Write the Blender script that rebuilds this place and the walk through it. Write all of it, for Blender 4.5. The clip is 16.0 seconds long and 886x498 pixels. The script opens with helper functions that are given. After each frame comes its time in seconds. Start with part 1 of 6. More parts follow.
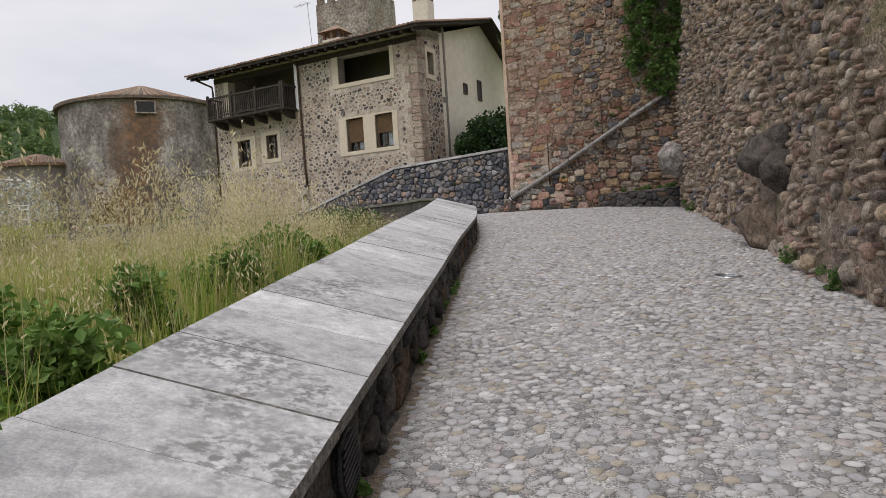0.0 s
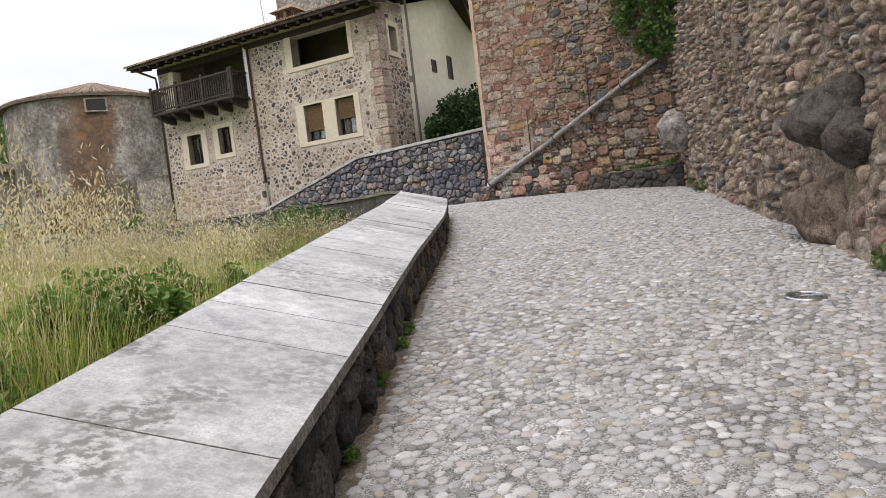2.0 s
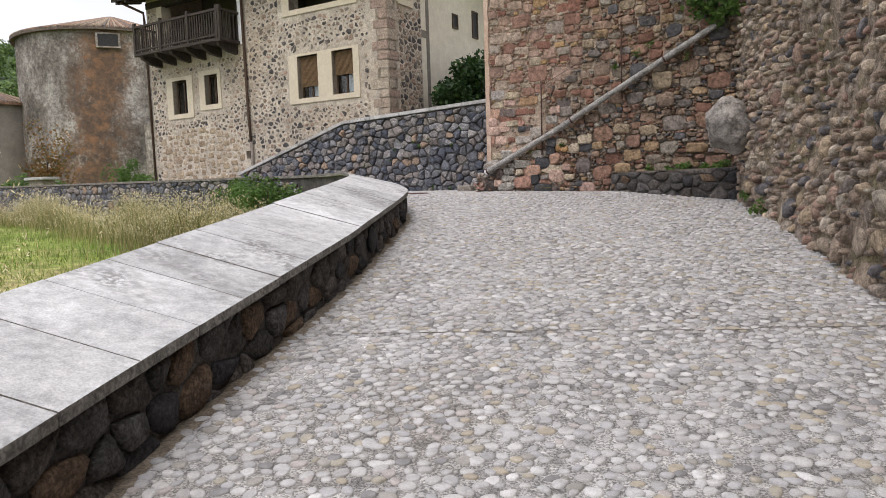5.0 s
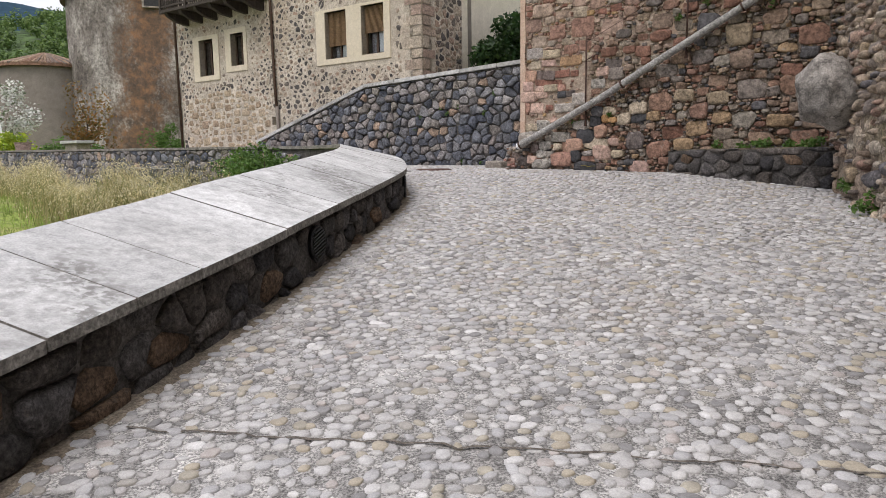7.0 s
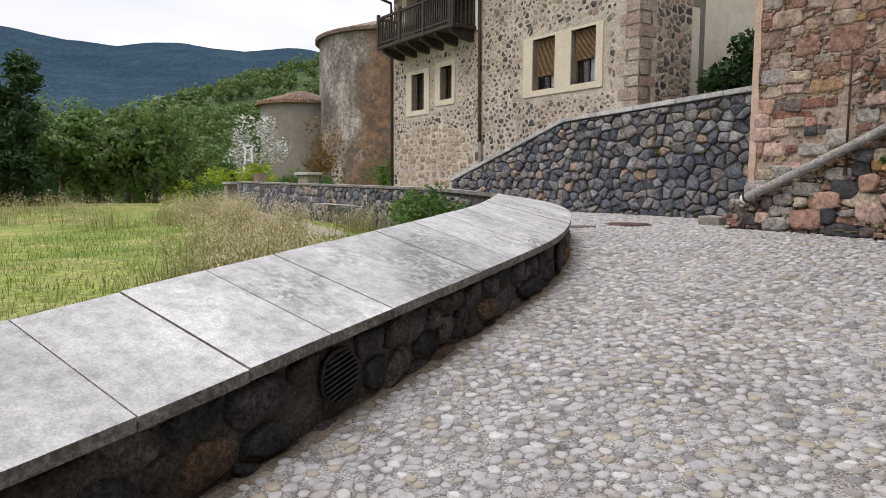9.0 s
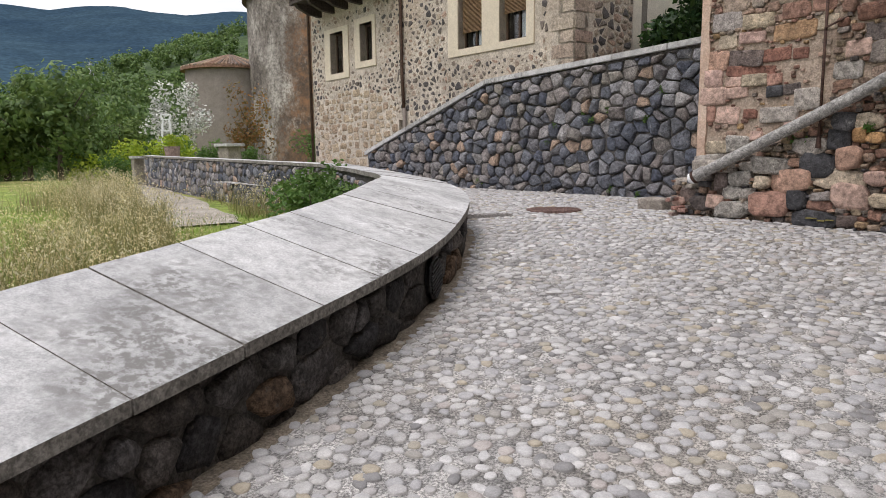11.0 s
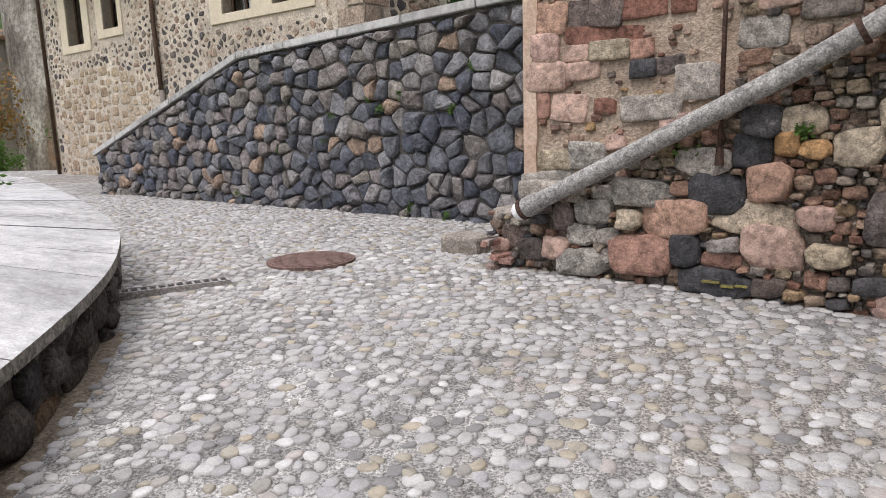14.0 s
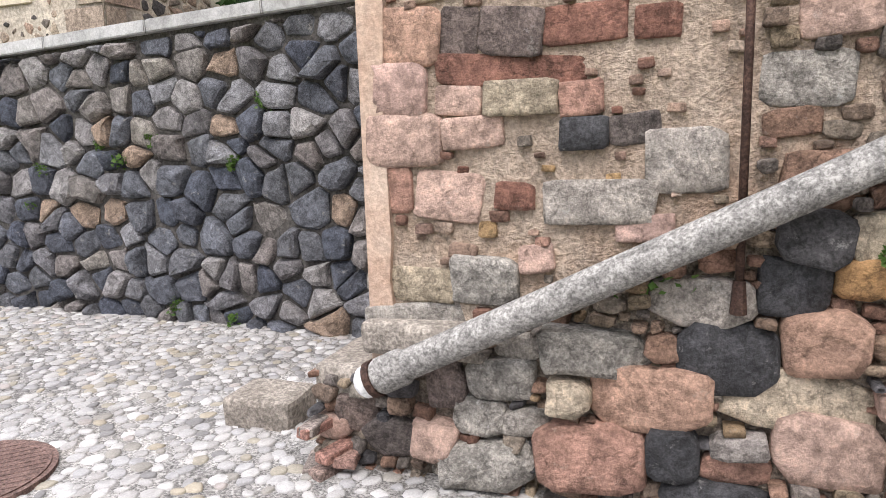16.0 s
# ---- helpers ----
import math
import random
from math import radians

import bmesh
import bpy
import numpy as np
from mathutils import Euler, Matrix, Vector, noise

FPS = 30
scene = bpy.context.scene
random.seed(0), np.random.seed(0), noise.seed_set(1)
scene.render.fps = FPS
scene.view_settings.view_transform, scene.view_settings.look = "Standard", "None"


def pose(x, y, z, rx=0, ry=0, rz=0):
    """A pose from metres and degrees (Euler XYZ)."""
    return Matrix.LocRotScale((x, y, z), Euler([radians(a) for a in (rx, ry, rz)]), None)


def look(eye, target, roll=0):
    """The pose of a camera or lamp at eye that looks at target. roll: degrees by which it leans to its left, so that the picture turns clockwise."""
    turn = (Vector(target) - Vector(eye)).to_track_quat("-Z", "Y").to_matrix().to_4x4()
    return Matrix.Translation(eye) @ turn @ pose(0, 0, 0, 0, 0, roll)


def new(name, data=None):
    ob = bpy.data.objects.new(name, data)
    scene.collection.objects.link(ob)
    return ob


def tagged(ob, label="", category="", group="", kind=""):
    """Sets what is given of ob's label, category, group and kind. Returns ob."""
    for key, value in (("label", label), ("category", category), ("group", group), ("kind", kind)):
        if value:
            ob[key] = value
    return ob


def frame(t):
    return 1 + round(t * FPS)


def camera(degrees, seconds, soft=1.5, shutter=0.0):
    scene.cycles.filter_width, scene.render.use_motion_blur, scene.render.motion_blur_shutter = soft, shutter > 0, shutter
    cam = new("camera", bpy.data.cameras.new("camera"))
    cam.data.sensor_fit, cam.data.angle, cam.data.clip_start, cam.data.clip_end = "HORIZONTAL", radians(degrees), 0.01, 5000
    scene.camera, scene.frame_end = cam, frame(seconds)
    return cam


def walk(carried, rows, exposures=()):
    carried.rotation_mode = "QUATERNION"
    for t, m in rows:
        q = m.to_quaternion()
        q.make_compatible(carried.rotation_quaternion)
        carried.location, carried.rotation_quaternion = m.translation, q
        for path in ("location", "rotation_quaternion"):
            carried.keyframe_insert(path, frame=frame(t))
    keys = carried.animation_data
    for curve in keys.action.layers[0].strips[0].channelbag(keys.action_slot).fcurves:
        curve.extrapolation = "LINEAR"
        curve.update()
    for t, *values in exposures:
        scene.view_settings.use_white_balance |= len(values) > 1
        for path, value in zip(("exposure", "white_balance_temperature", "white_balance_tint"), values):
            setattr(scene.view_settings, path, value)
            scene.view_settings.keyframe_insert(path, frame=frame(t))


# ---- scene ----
cam = camera(65.9, 16.0, soft=0.75)
METRES, EYE, TILT, LEAN, TURN = 20.0, 1.5, 0.0, 0.0, 0.1
ROWS = [
    (0.0, 0.0, 0.0, 0.0, -0.07, -1.15, 3.7),
    (0.5, 0.0025, 0.0337, 0.004, -1.34, -1.02, 6.28),
    (1.0, 0.0107, 0.0684, 0.0086, -3.52, -2.57, 6.79),
    (1.5, 0.0136, 0.1012, 0.0102, -2.38, -2.76, 6.69),
    (2.0, 0.0188, 0.1335, 0.0132, -1.48, -2.55, 6.8),
    (2.5, 0.0277, 0.1671, 0.0222, -1.31, -1.87, 7.08),
    (3.0, 0.0359, 0.2034, 0.0267, -2.12, -3.3, 5.53),
    (3.5, 0.0514, 0.2336, 0.0261, -2.38, -4.88, 4.39),
    (4.0, 0.0661, 0.2626, 0.0263, -0.75, -6.25, 3.4),
    (4.5, 0.0795, 0.2915, 0.0315, 1.12, -5.03, 2.4),
    (7.0, 0.124, 0.4346, 0.0437, 7.22, -7.76, 0.85),
    (7.5, 0.1281, 0.464, 0.0442, 12.1, -8.34, -0.43),
    (8.0, 0.1331, 0.4952, 0.0487, 17.21, -7.18, -0.37),
    (8.5, 0.1331, 0.5277, 0.0547, 25.93, -6.17, -0.59),
    (9.0, 0.142, 0.5611, 0.0593, 26.84, -5.24, -0.4),
    (9.5, 0.1421, 0.5913, 0.0596, 26.27, -5.33, -0.36),
    (10.0, 0.1424, 0.6204, 0.0631, 24.05, -6.43, -0.58),
    (12.5, 0.1228, 0.7664, 0.075, 20.0, -8.42, 3.31),
    (13.0, 0.128, 0.7965, 0.0788, 13.26, -7.75, 0.67),
    (13.5, 0.1268, 0.8238, 0.0778, 12.62, -8.43, 0.78),
    (14.0, 0.1253, 0.8533, 0.0813, 9.16, -10.11, 1.65),
    (14.5, 0.1257, 0.8832, 0.0864, 2.63, -10.2, 2.38),
    (15.0, 0.1209, 0.9092, 0.0902, -4.48, -9.97, 1.92),
    (15.5, 0.1138, 0.936, 0.0933, -7.8, -9.25, 2.04),
    (16.0, 0.1109, 0.9643, 0.0979, -8.19, -9.46, 1.7),
]
walk(cam, [(t, pose(0, 0, EYE, TILT, LEAN, TURN) @ pose(METRES * x, METRES * y, METRES * z, 90 + pitch, roll, yaw)) for t, x, y, z, yaw, pitch, roll in ROWS],
     exposures=[(0.0, -0.15, 6700, 15), (1.0, 0.25, 6700, 15), (3.5, 0.3, 6700, 15), (7.0, 0.3, 6700, 15), (9.5, 0.2, 6700, 15), (12.5, 0.35, 6700, 15), (14.0, 0.45, 6650, 15), (15.0, 0.72, 6650, 15), (16.0, 0.95, 6650, 15)])

# ---- world and light ----
world = bpy.data.worlds.new("overcast_sky")
scene.world = world
world.use_nodes = True
wn, wl = world.node_tree.nodes, world.node_tree.links
wn.clear()
w_out = wn.new("ShaderNodeOutputWorld")
w_bg = wn.new("ShaderNodeBackground")
w_sky = wn.new("ShaderNodeTexSky")
w_sky.sky_type, w_sky.sun_disc = "NISHITA", False
w_sky.sun_elevation, w_sky.sun_rotation = radians(55), radians(200)
w_gain = wn.new("ShaderNodeVectorMath")
w_gain.operation = "SCALE"
w_gain.inputs["Scale"].default_value = 0.09
w_tc = wn.new("ShaderNodeTexCoord")
w_map = wn.new("ShaderNodeMapping")
w_map.inputs["Scale"].default_value = (1.0, 1.0, 3.2)
w_noise = wn.new("ShaderNodeTexNoise")
w_noise.inputs["Scale"].default_value = 2.3
w_noise.inputs["Detail"].default_value = 5.0
w_ramp = wn.new("ShaderNodeValToRGB")
w_ramp.color_ramp.elements[0].position, w_ramp.color_ramp.elements[0].color = 0.3, (0.66, 0.72, 0.80, 1)
w_ramp.color_ramp.elements[1].position, w_ramp.color_ramp.elements[1].color = 0.68, (0.96, 0.97, 1.0, 1)
w_mix = wn.new("ShaderNodeMix")
w_mix.data_type = "RGBA"
w_mix.inputs["Factor"].default_value = 0.9
wl.new(w_sky.outputs["Color"], w_gain.inputs[0])
wl.new(w_tc.outputs["Generated"], w_map.inputs["Vector"])
wl.new(w_map.outputs["Vector"], w_noise.inputs["Vector"])
wl.new(w_noise.outputs["Fac"], w_ramp.inputs["Fac"])
wl.new(w_gain.outputs["Vector"], w_mix.inputs["A"])
wl.new(w_ramp.outputs["Color"], w_mix.inputs["B"])
wl.new(w_mix.outputs["Result"], w_bg.inputs["Color"])
# an overcast sky is brightest overhead
w_sep = wn.new("ShaderNodeSeparateXYZ")
w_high = wn.new("ShaderNodeMapRange")
w_high.interpolation_type = "SMOOTHSTEP"
for sock, value in (("From Min", 0.3), ("From Max", 1.0), ("To Min", 1.08), ("To Max", 2.3)):
    w_high.inputs[sock].default_value = value
wl.new(w_tc.outputs["Generated"], w_sep.inputs["Vector"])
wl.new(w_sep.outputs["Z"], w_high.inputs["Value"])
wl.new(w_high.outputs["Result"], w_bg.inputs["Strength"])
wl.new(w_bg.outputs["Background"], w_out.inputs["Surface"])

sun = new("sun", bpy.data.lights.new("sun", "SUN"))
sun.data.energy, sun.data.angle, sun.data.color = 1.2, radians(25), (1.0, 0.96, 0.9)
sun.matrix_world = look((-14, -25, 60), (0, 10, 0))


# ---- materials ----
def material(name, rough=0.9, metal=0.0):
    m = bpy.data.materials.new(name)
    m.use_nodes = True
    b = m.node_tree.nodes["Principled BSDF"]
    b.inputs["Roughness"].default_value, b.inputs["Metallic"].default_value = rough, metal
    b.inputs["Specular IOR Level"].default_value = 0.3
    return m, m.node_tree.nodes, m.node_tree.links, b


def noise_node(n, l, scale, detail=4.0, rough=0.55, stretch=None):
    tc = n.new("ShaderNodeTexCoord")
    t = n.new("ShaderNodeTexNoise")
    t.inputs["Scale"].default_value, t.inputs["Detail"].default_value, t.inputs["Roughness"].default_value = scale, detail, rough
    if stretch:
        mp = n.new("ShaderNodeMapping")
        mp.inputs["Scale"].default_value = stretch
        l.new(tc.outputs["Object"], mp.inputs["Vector"])
        l.new(mp.outputs["Vector"], t.inputs["Vector"])
    else:
        l.new(tc.outputs["Object"], t.inputs["Vector"])
    return t.outputs["Fac"]


def ramp(n, l, fac, stops, constant=False):
    r = n.new("ShaderNodeValToRGB")
    cr = r.color_ramp
    cr.interpolation = "CONSTANT" if constant else "LINEAR"
    while len(cr.elements) < len(stops):
        cr.elements.new(0.5)
    for e, (p, c) in zip(cr.elements, stops):
        e.position = p
        e.color = (*c, 1) if len(c) == 3 else c
    l.new(fac, r.inputs["Fac"])
    return r.outputs["Color"]


def mix(n, l, a, b, fac, blend="MIX"):
    m = n.new("ShaderNodeMix")
    m.data_type, m.blend_type = "RGBA", blend
    for sock, v in (("Factor", fac), ("A", a), ("B", b)):
        if isinstance(v, (int, float)):
            m.inputs[sock].default_value = v
        elif isinstance(v, tuple):
            m.inputs[sock].default_value = (*v, 1)
        else:
            l.new(v, m.inputs[sock])
    return m.outputs["Result"]


def bump(n, l, b, height, strength, distance):
    k = n.new("ShaderNodeBump")
    k.inputs["Strength"].default_value, k.inputs["Distance"].default_value = strength, distance
    l.new(height, k.inputs["Height"])
    l.new(k.outputs["Normal"], b.inputs["Normal"])


def piece_random(n, l):
    """One random number per piece, whether it is an object of its own or an island of a joined mesh."""
    a, g, m = n.new("ShaderNodeObjectInfo"), n.new("ShaderNodeNewGeometry"), n.new("ShaderNodeMath")
    l.new(a.outputs["Random"], m.inputs[0])
    l.new(g.outputs["Random Per Island"], m.inputs[1])
    fr = n.new("ShaderNodeMath")
    fr.operation = "FRACT"
    l.new(m.outputs[0], fr.inputs[0])
    return fr.outputs[0]


def pieces(name, palette, rough=0.9, grain=9.0, fine=60.0, relief=0.02, dirt=(0.55, 1.25), spots=None, gloss=0.3, crisp=1.0, veins=0.0, mild=1.0):
    """Stones, pebbles, tiles: a palette over the pieces, with blotches, grain and relief."""
    m, n, l, b = material(name, rough)
    b.inputs["Specular IOR Level"].default_value = gloss
    base = ramp(n, l, piece_random(n, l), [(i / len(palette), c) for i, c in enumerate(palette)], True)
    big, mid, small = noise_node(n, l, grain, 6.0, 0.65), noise_node(n, l, grain * 3.3, 6.0, 0.7), noise_node(n, l, fine, 4.0, 0.75)
    lo, hi = dirt
    c = mix(n, l, base, ramp(n, l, big, [(0.33, (lo,) * 3), (0.67, (hi,) * 3)]), 1.0, "MULTIPLY")
    c = mix(n, l, c, ramp(n, l, mid, [(0.40, (1 - .32 * mild,) * 3), (0.5, (1.0,) * 3), (0.60, (1 + .25 * mild,) * 3)]), 1.0, "MULTIPLY")
    c = mix(n, l, c, ramp(n, l, small, [(0.40, (1 - 0.42 * crisp,) * 3), (0.60, (1 + 0.36 * crisp,) * 3)]), 1.0, "MULTIPLY")
    if veins:
        vein = ramp(n, l, noise_node(n, l, grain * 0.9, 7.0, 0.6), [(0.478, (1, 1, 1)), (0.5, (1 - veins,) * 3), (0.522, (1, 1, 1))])
        c = mix(n, l, c, vein, 1.0, "MULTIPLY")
    if spots:
        where = ramp(n, l, noise_node(n, l, grain * 1.9, 8.0, 0.75), [(0.60, (0, 0, 0)), (0.67, (0.75,) * 3)])
        c = mix(n, l, c, spots, where)
    l.new(c, b.inputs["Base Color"])
    tot, two = n.new("ShaderNodeMath"), n.new("ShaderNodeMath")
    l.new(mid, tot.inputs[0])
    l.new(small, two.inputs[0])
    two.operation = "MULTIPLY"
    two.inputs[1].default_value = 0.6
    l.new(two.outputs[0], tot.inputs[1])
    bump(n, l, b, tot.outputs[0], 1.0, relief)
    return m


def surface(name, dark, light, scale=3.0, fine=50.0, rough=0.9, relief=0.01, stretch=None, metal=0.0, third=None, crisp=1.0):
    """A plain surface that varies at two scales."""
    m, n, l, b = material(name, rough, metal)
    big, small = noise_node(n, l, scale, 6.0, 0.62, stretch), noise_node(n, l, fine, 3.0, 0.7)
    c = ramp(n, l, big, [(0.3, dark), (0.7, light)])
    if third:
        where = ramp(n, l, noise_node(n, l, scale * 0.37, 5.0, 0.65), [(0.52, (0, 0, 0)), (0.64, (1, 1, 1))])
        c = mix(n, l, c, third, where)
    c = mix(n, l, c, ramp(n, l, noise_node(n, l, scale * 5.3, 6.0, 0.7), [(0.39, (1 - .26 * crisp,) * 3), (0.61, (1 + .22 * crisp,) * 3)]), 1.0, "MULTIPLY")
    c = mix(n, l, c, ramp(n, l, small, [(0.40, (1 - .34 * crisp,) * 3), (0.60, (1 + .3 * crisp,) * 3)]), 1.0, "MULTIPLY")
    l.new(c, b.inputs["Base Color"])
    bump(n, l, b, small, 0.7, relief)
    return m


def leafy(name, palette, rough=0.6):
    m, n, l, b = material(name, rough)
    base = ramp(n, l, piece_random(n, l), [(i / len(palette), c) for i, c in enumerate(palette)])
    big = noise_node(n, l, 0.8, 3.0)
    c = mix(n, l, base, ramp(n, l, big, [(0.3, (0.65,) * 3), (0.7, (1.3,) * 3)]), 1.0, "MULTIPLY")
    l.new(c, b.inputs["Base Color"])
    t = n.new("ShaderNodeBsdfTranslucent")
    l.new(c, t.inputs["Color"])
    s = n.new("ShaderNodeMixShader")
    s.inputs[0].default_value = 0.3
    l.new(b.outputs[0], s.inputs[1])
    l.new(t.outputs[0], s.inputs[2])
    l.new(s.outputs[0], n["Material Output"].inputs["Surface"])
    return m


M_PEBBLE = pieces("river_pebbles", [(.354, .341, .331), (.393, .385, .377), (.306, .301, .297), (.446, .436, .424), (.337, .327, .317), (.377, .368, .359), (.411, .404, .399), (.498, .489, .481), (.329, .325, .325), (.372, .362, .354), (.315, .289, .237), (.420, .413, .407), (.202, .197, .195), (.359, .355, .355), (.345, .306, .241), (.385, .377, .372), (.398, .389, .377), (.341, .335, .335), (.285, .270, .245), (.363, .331, .311)], 0.6, 5, 130, 0.002, (.88, 1.1), crisp=.3, mild=.4)
M_BED = surface("pebble_mortar", (.225, .216, .206), (.42, .41, .395), 1.4, 75, .95, .03, third=(.30, .28, .255), crisp=1.5)
M_RUBBLE = pieces("river_boulders", [(.34, .265, .20), (.41, .33, .255), (.27, .205, .16), (.37, .29, .225), (.43, .37, .30), (.31, .235, .18), (.37, .255, .20), (.29, .24, .20), (.40, .31, .215), (.35, .295, .24), (.45, .37, .285), (.29, .19, .15), (.24, .20, .175), (.15, .14, .145)], .92, 5, 80, .022, (.62, 1.25), (.40, .35, .295), veins=.4, crisp=.7)
M_RUBBLE_BED = surface("rubble_mortar", (.15, .115, .09), (.36, .29, .225), 2.5, 40, .97, .05, third=(.19, .16, .095), crisp=1.2)
M_RED = pieces("mixed_rubble_stones", [(.29, .17, .125), (.33, .23, .17), (.27, .20, .155), (.38, .29, .215), (.30, .25, .20), (.24, .13, .095), (.36, .285, .20), (.19, .165, .15), (.32, .20, .145), (.33, .295, .25), (.37, .26, .16), (.12, .115, .12), (.25, .215, .19), (.27, .165, .125)], .94, 6, 90, .026, (.6, 1.28), (.40, .355, .31), veins=.45, crisp=.6)
M_REDBLOCK = pieces("dressed_sandstone", [(.36, .245, .19), (.32, .19, .145), (.40, .30, .235), (.26, .145, .11), (.37, .265, .21), (.36, .295, .225), (.30, .20, .16), (.41, .325, .26), (.25, .125, .092), (.34, .235, .18), (.32, .27, .225), (.38, .25, .13)], .94, 4.5, 90, .022, (.62, 1.25), (.42, .35, .29), veins=.45, crisp=.5)
M_RED_BED = surface("lime_mortar", (.31, .235, .18), (.50, .41, .33), 3, 50, .96, .05, third=(.42, .30, .22), crisp=.65)
# kinds of stone in the corner of the red wall
KINDS = {
    "k": pieces("black_lava_stone", [(.075, .075, .08), (.095, .092, .095)], .88, 8, 90, .02, (.6, 1.3), (.36, .35, .34), veins=.3, crisp=.7),
    "b": pieces("brown_lava_stone", [(.19, .15, .135), (.22, .17, .15), (.16, .135, .125)], .92, 8, 90, .022, (.6, 1.3), (.33, .30, .28), veins=.4, crisp=.7),
    "g": pieces("grey_field_stone", [(.384, .354, .318), (.432, .390, .348), (.360, .324, .300)], .93, 7, 90, .02, (.62, 1.22), (.46, .44, .41), veins=.4, crisp=.6),
    "w": pieces("lichen_whitened_stone", [(.456, .426, .384), (.504, .468, .420)], .93, 8, 80, .025, (.5, 1.25), (.60, .58, .55), veins=.4, crisp=.7),
    "t": pieces("tan_field_stone", [(.480, .396, .288), (.516, .432, .330), (.444, .372, .276)], .93, 7, 90, .02, (.65, 1.2), (.30, .26, .21), veins=.4, crisp=.5),
    "r": pieces("red_sandstone", [(.444, .264, .198), (.408, .240, .186), (.480, .306, .228)], .94, 6, 90, .018, (.65, 1.2), (.43, .33, .27), veins=.35, crisp=.45),
    "p": pieces("pink_sandstone", [(.504, .348, .288), (.528, .372, .306), (.480, .330, .282)], .94, 6, 90, .016, (.7, 1.18), (.48, .39, .34), veins=.3, crisp=.4),
    "d": pieces("deep_red_sandstone", [(.25, .115, .085), (.28, .14, .105)], .94, 6, 90, .024, (.6, 1.25), (.36, .25, .2), veins=.45, crisp=.5),
    "o": pieces("orange_sandstone", [(.42, .25, .12), (.40, .255, .15)], .94, 6, 90, .018, (.65, 1.2), (.36, .28, .2), veins=.4, crisp=.5),
}
M_BASALT = pieces("basalt_stones", [(.115, .124, .15), (.215, .212, .225), (.09, .10, .125), (.29, .275, .275), (.145, .152, .172), (.27, .245, .235), (.17, .18, .205), (.25, .225, .215), (.33, .315, .31), (.13, .138, .162), (.23, .205, .195), (.105, .113, .138), (.27, .27, .285), (.165, .168, .182), (.31, .285, .255), (.095, .105, .135), (.20, .19, .195), (.24, .22, .205), (.15, .155, .17), (.37, .275, .21)], .88, 7, 120, .022, (.6, 1.3), (.396, .384, .36), veins=.4)
# mortar darkened to carry the deep shadow between the stones
M_BASALT_BED = surface("shade_darkened_mortar", (.045, .042, .04), (.13, .12, .11), 3, 50, .97, .03)
M_DARKSTONE = pieces("dark_basalt", [(.06, .055, .052), (.085, .078, .075), (.045, .043, .045), (.135, .09, .06), (.10, .092, .09), (.07, .06, .053), (.12, .105, .095)], .9, 8, 45, .02, (.55, 1.4), (.14, .12, .10), veins=.45)
# slab sides: some moss, and their shade darkened into the colour
M_COPING_EDGE = surface("mossy_shaded_slab_edges", (.13, .12, .105), (.27, .255, .23), 4, 40, .85, .01)
m_, n_, l_, b_ = material("limestone_slabs", 0.6)
tone_ = ramp(n_, l_, piece_random(n_, l_), [(0, (.37, .37, .365)), (.35, (.44, .44, .435)), (.7, (.485, .485, .48)), (1, (.40, .398, .39))])
soft_ = ramp(n_, l_, noise_node(n_, l_, 1.7, 9.0, .66), [(.33, (.74,) * 3), (.45, (.97,) * 3), (.56, (1.08,) * 3), (.68, (1.38,) * 3)])
c_ = mix(n_, l_, tone_, soft_, 1.0, "MULTIPLY")
c_ = mix(n_, l_, c_, ramp(n_, l_, noise_node(n_, l_, 11, 7.0, .72), [(.38, (.80,) * 3), (.5, (1, 1, 1)), (.62, (1.16,) * 3)]), 1.0, "MULTIPLY")
c_ = mix(n_, l_, c_, ramp(n_, l_, noise_node(n_, l_, 80, 4.0, .7), [(.4, (.85,) * 3), (.6, (1.12,) * 3)]), 1.0, "MULTIPLY")
blot_ = ramp(n_, l_, noise_node(n_, l_, .8, 5.0, .6), [(.50, (0, 0, 0)), (.60, (1, 1, 1))])
speck_ = ramp(n_, l_, noise_node(n_, l_, 20, 9.0, .78), [(.47, (0, 0, 0)), (.53, (.9,) * 3)])
lichen_ = mix(n_, l_, blot_, speck_, 1.0, "MULTIPLY")
c_ = mix(n_, l_, c_, (.155, .15, .14), lichen_)
chalk_ = ramp(n_, l_, noise_node(n_, l_, 3.1, 8.0, .7, (1, 1, 1)), [(.60, (0, 0, 0)), (.70, (.6,) * 3)])
c_ = mix(n_, l_, c_, (.60, .60, .59), chalk_)
l_.new(c_, b_.inputs["Base Color"])
bump(n_, l_, b_, noise_node(n_, l_, 45, 6.0, .75), .8, .006)
M_COPING = m_
M_FACADE = surface("facade_mortar", (.36, .315, .26), (.53, .475, .40), 1.0, 26, .95, .02, third=(.42, .355, .285), crisp=.7)
M_FSTONE = pieces("facade_stones", [(.085, .078, .075), (.14, .12, .105), (.32, .255, .20), (.11, .10, .096), (.34, .245, .19), (.22, .18, .15), (.075, .07, .07), (.36, .30, .235), (.27, .20, .155), (.18, .155, .135), (.38, .32, .255), (.10, .09, .086)], .93, 6, 40, .014, (.75, 1.2), crisp=.6)
M_BROWNSTONE = pieces("brown_patch_stones", [(.34, .265, .185), (.38, .305, .215), (.29, .22, .155), (.40, .325, .24), (.31, .235, .17)], .94, 6, 40, .014, (.7, 1.2), crisp=.6)
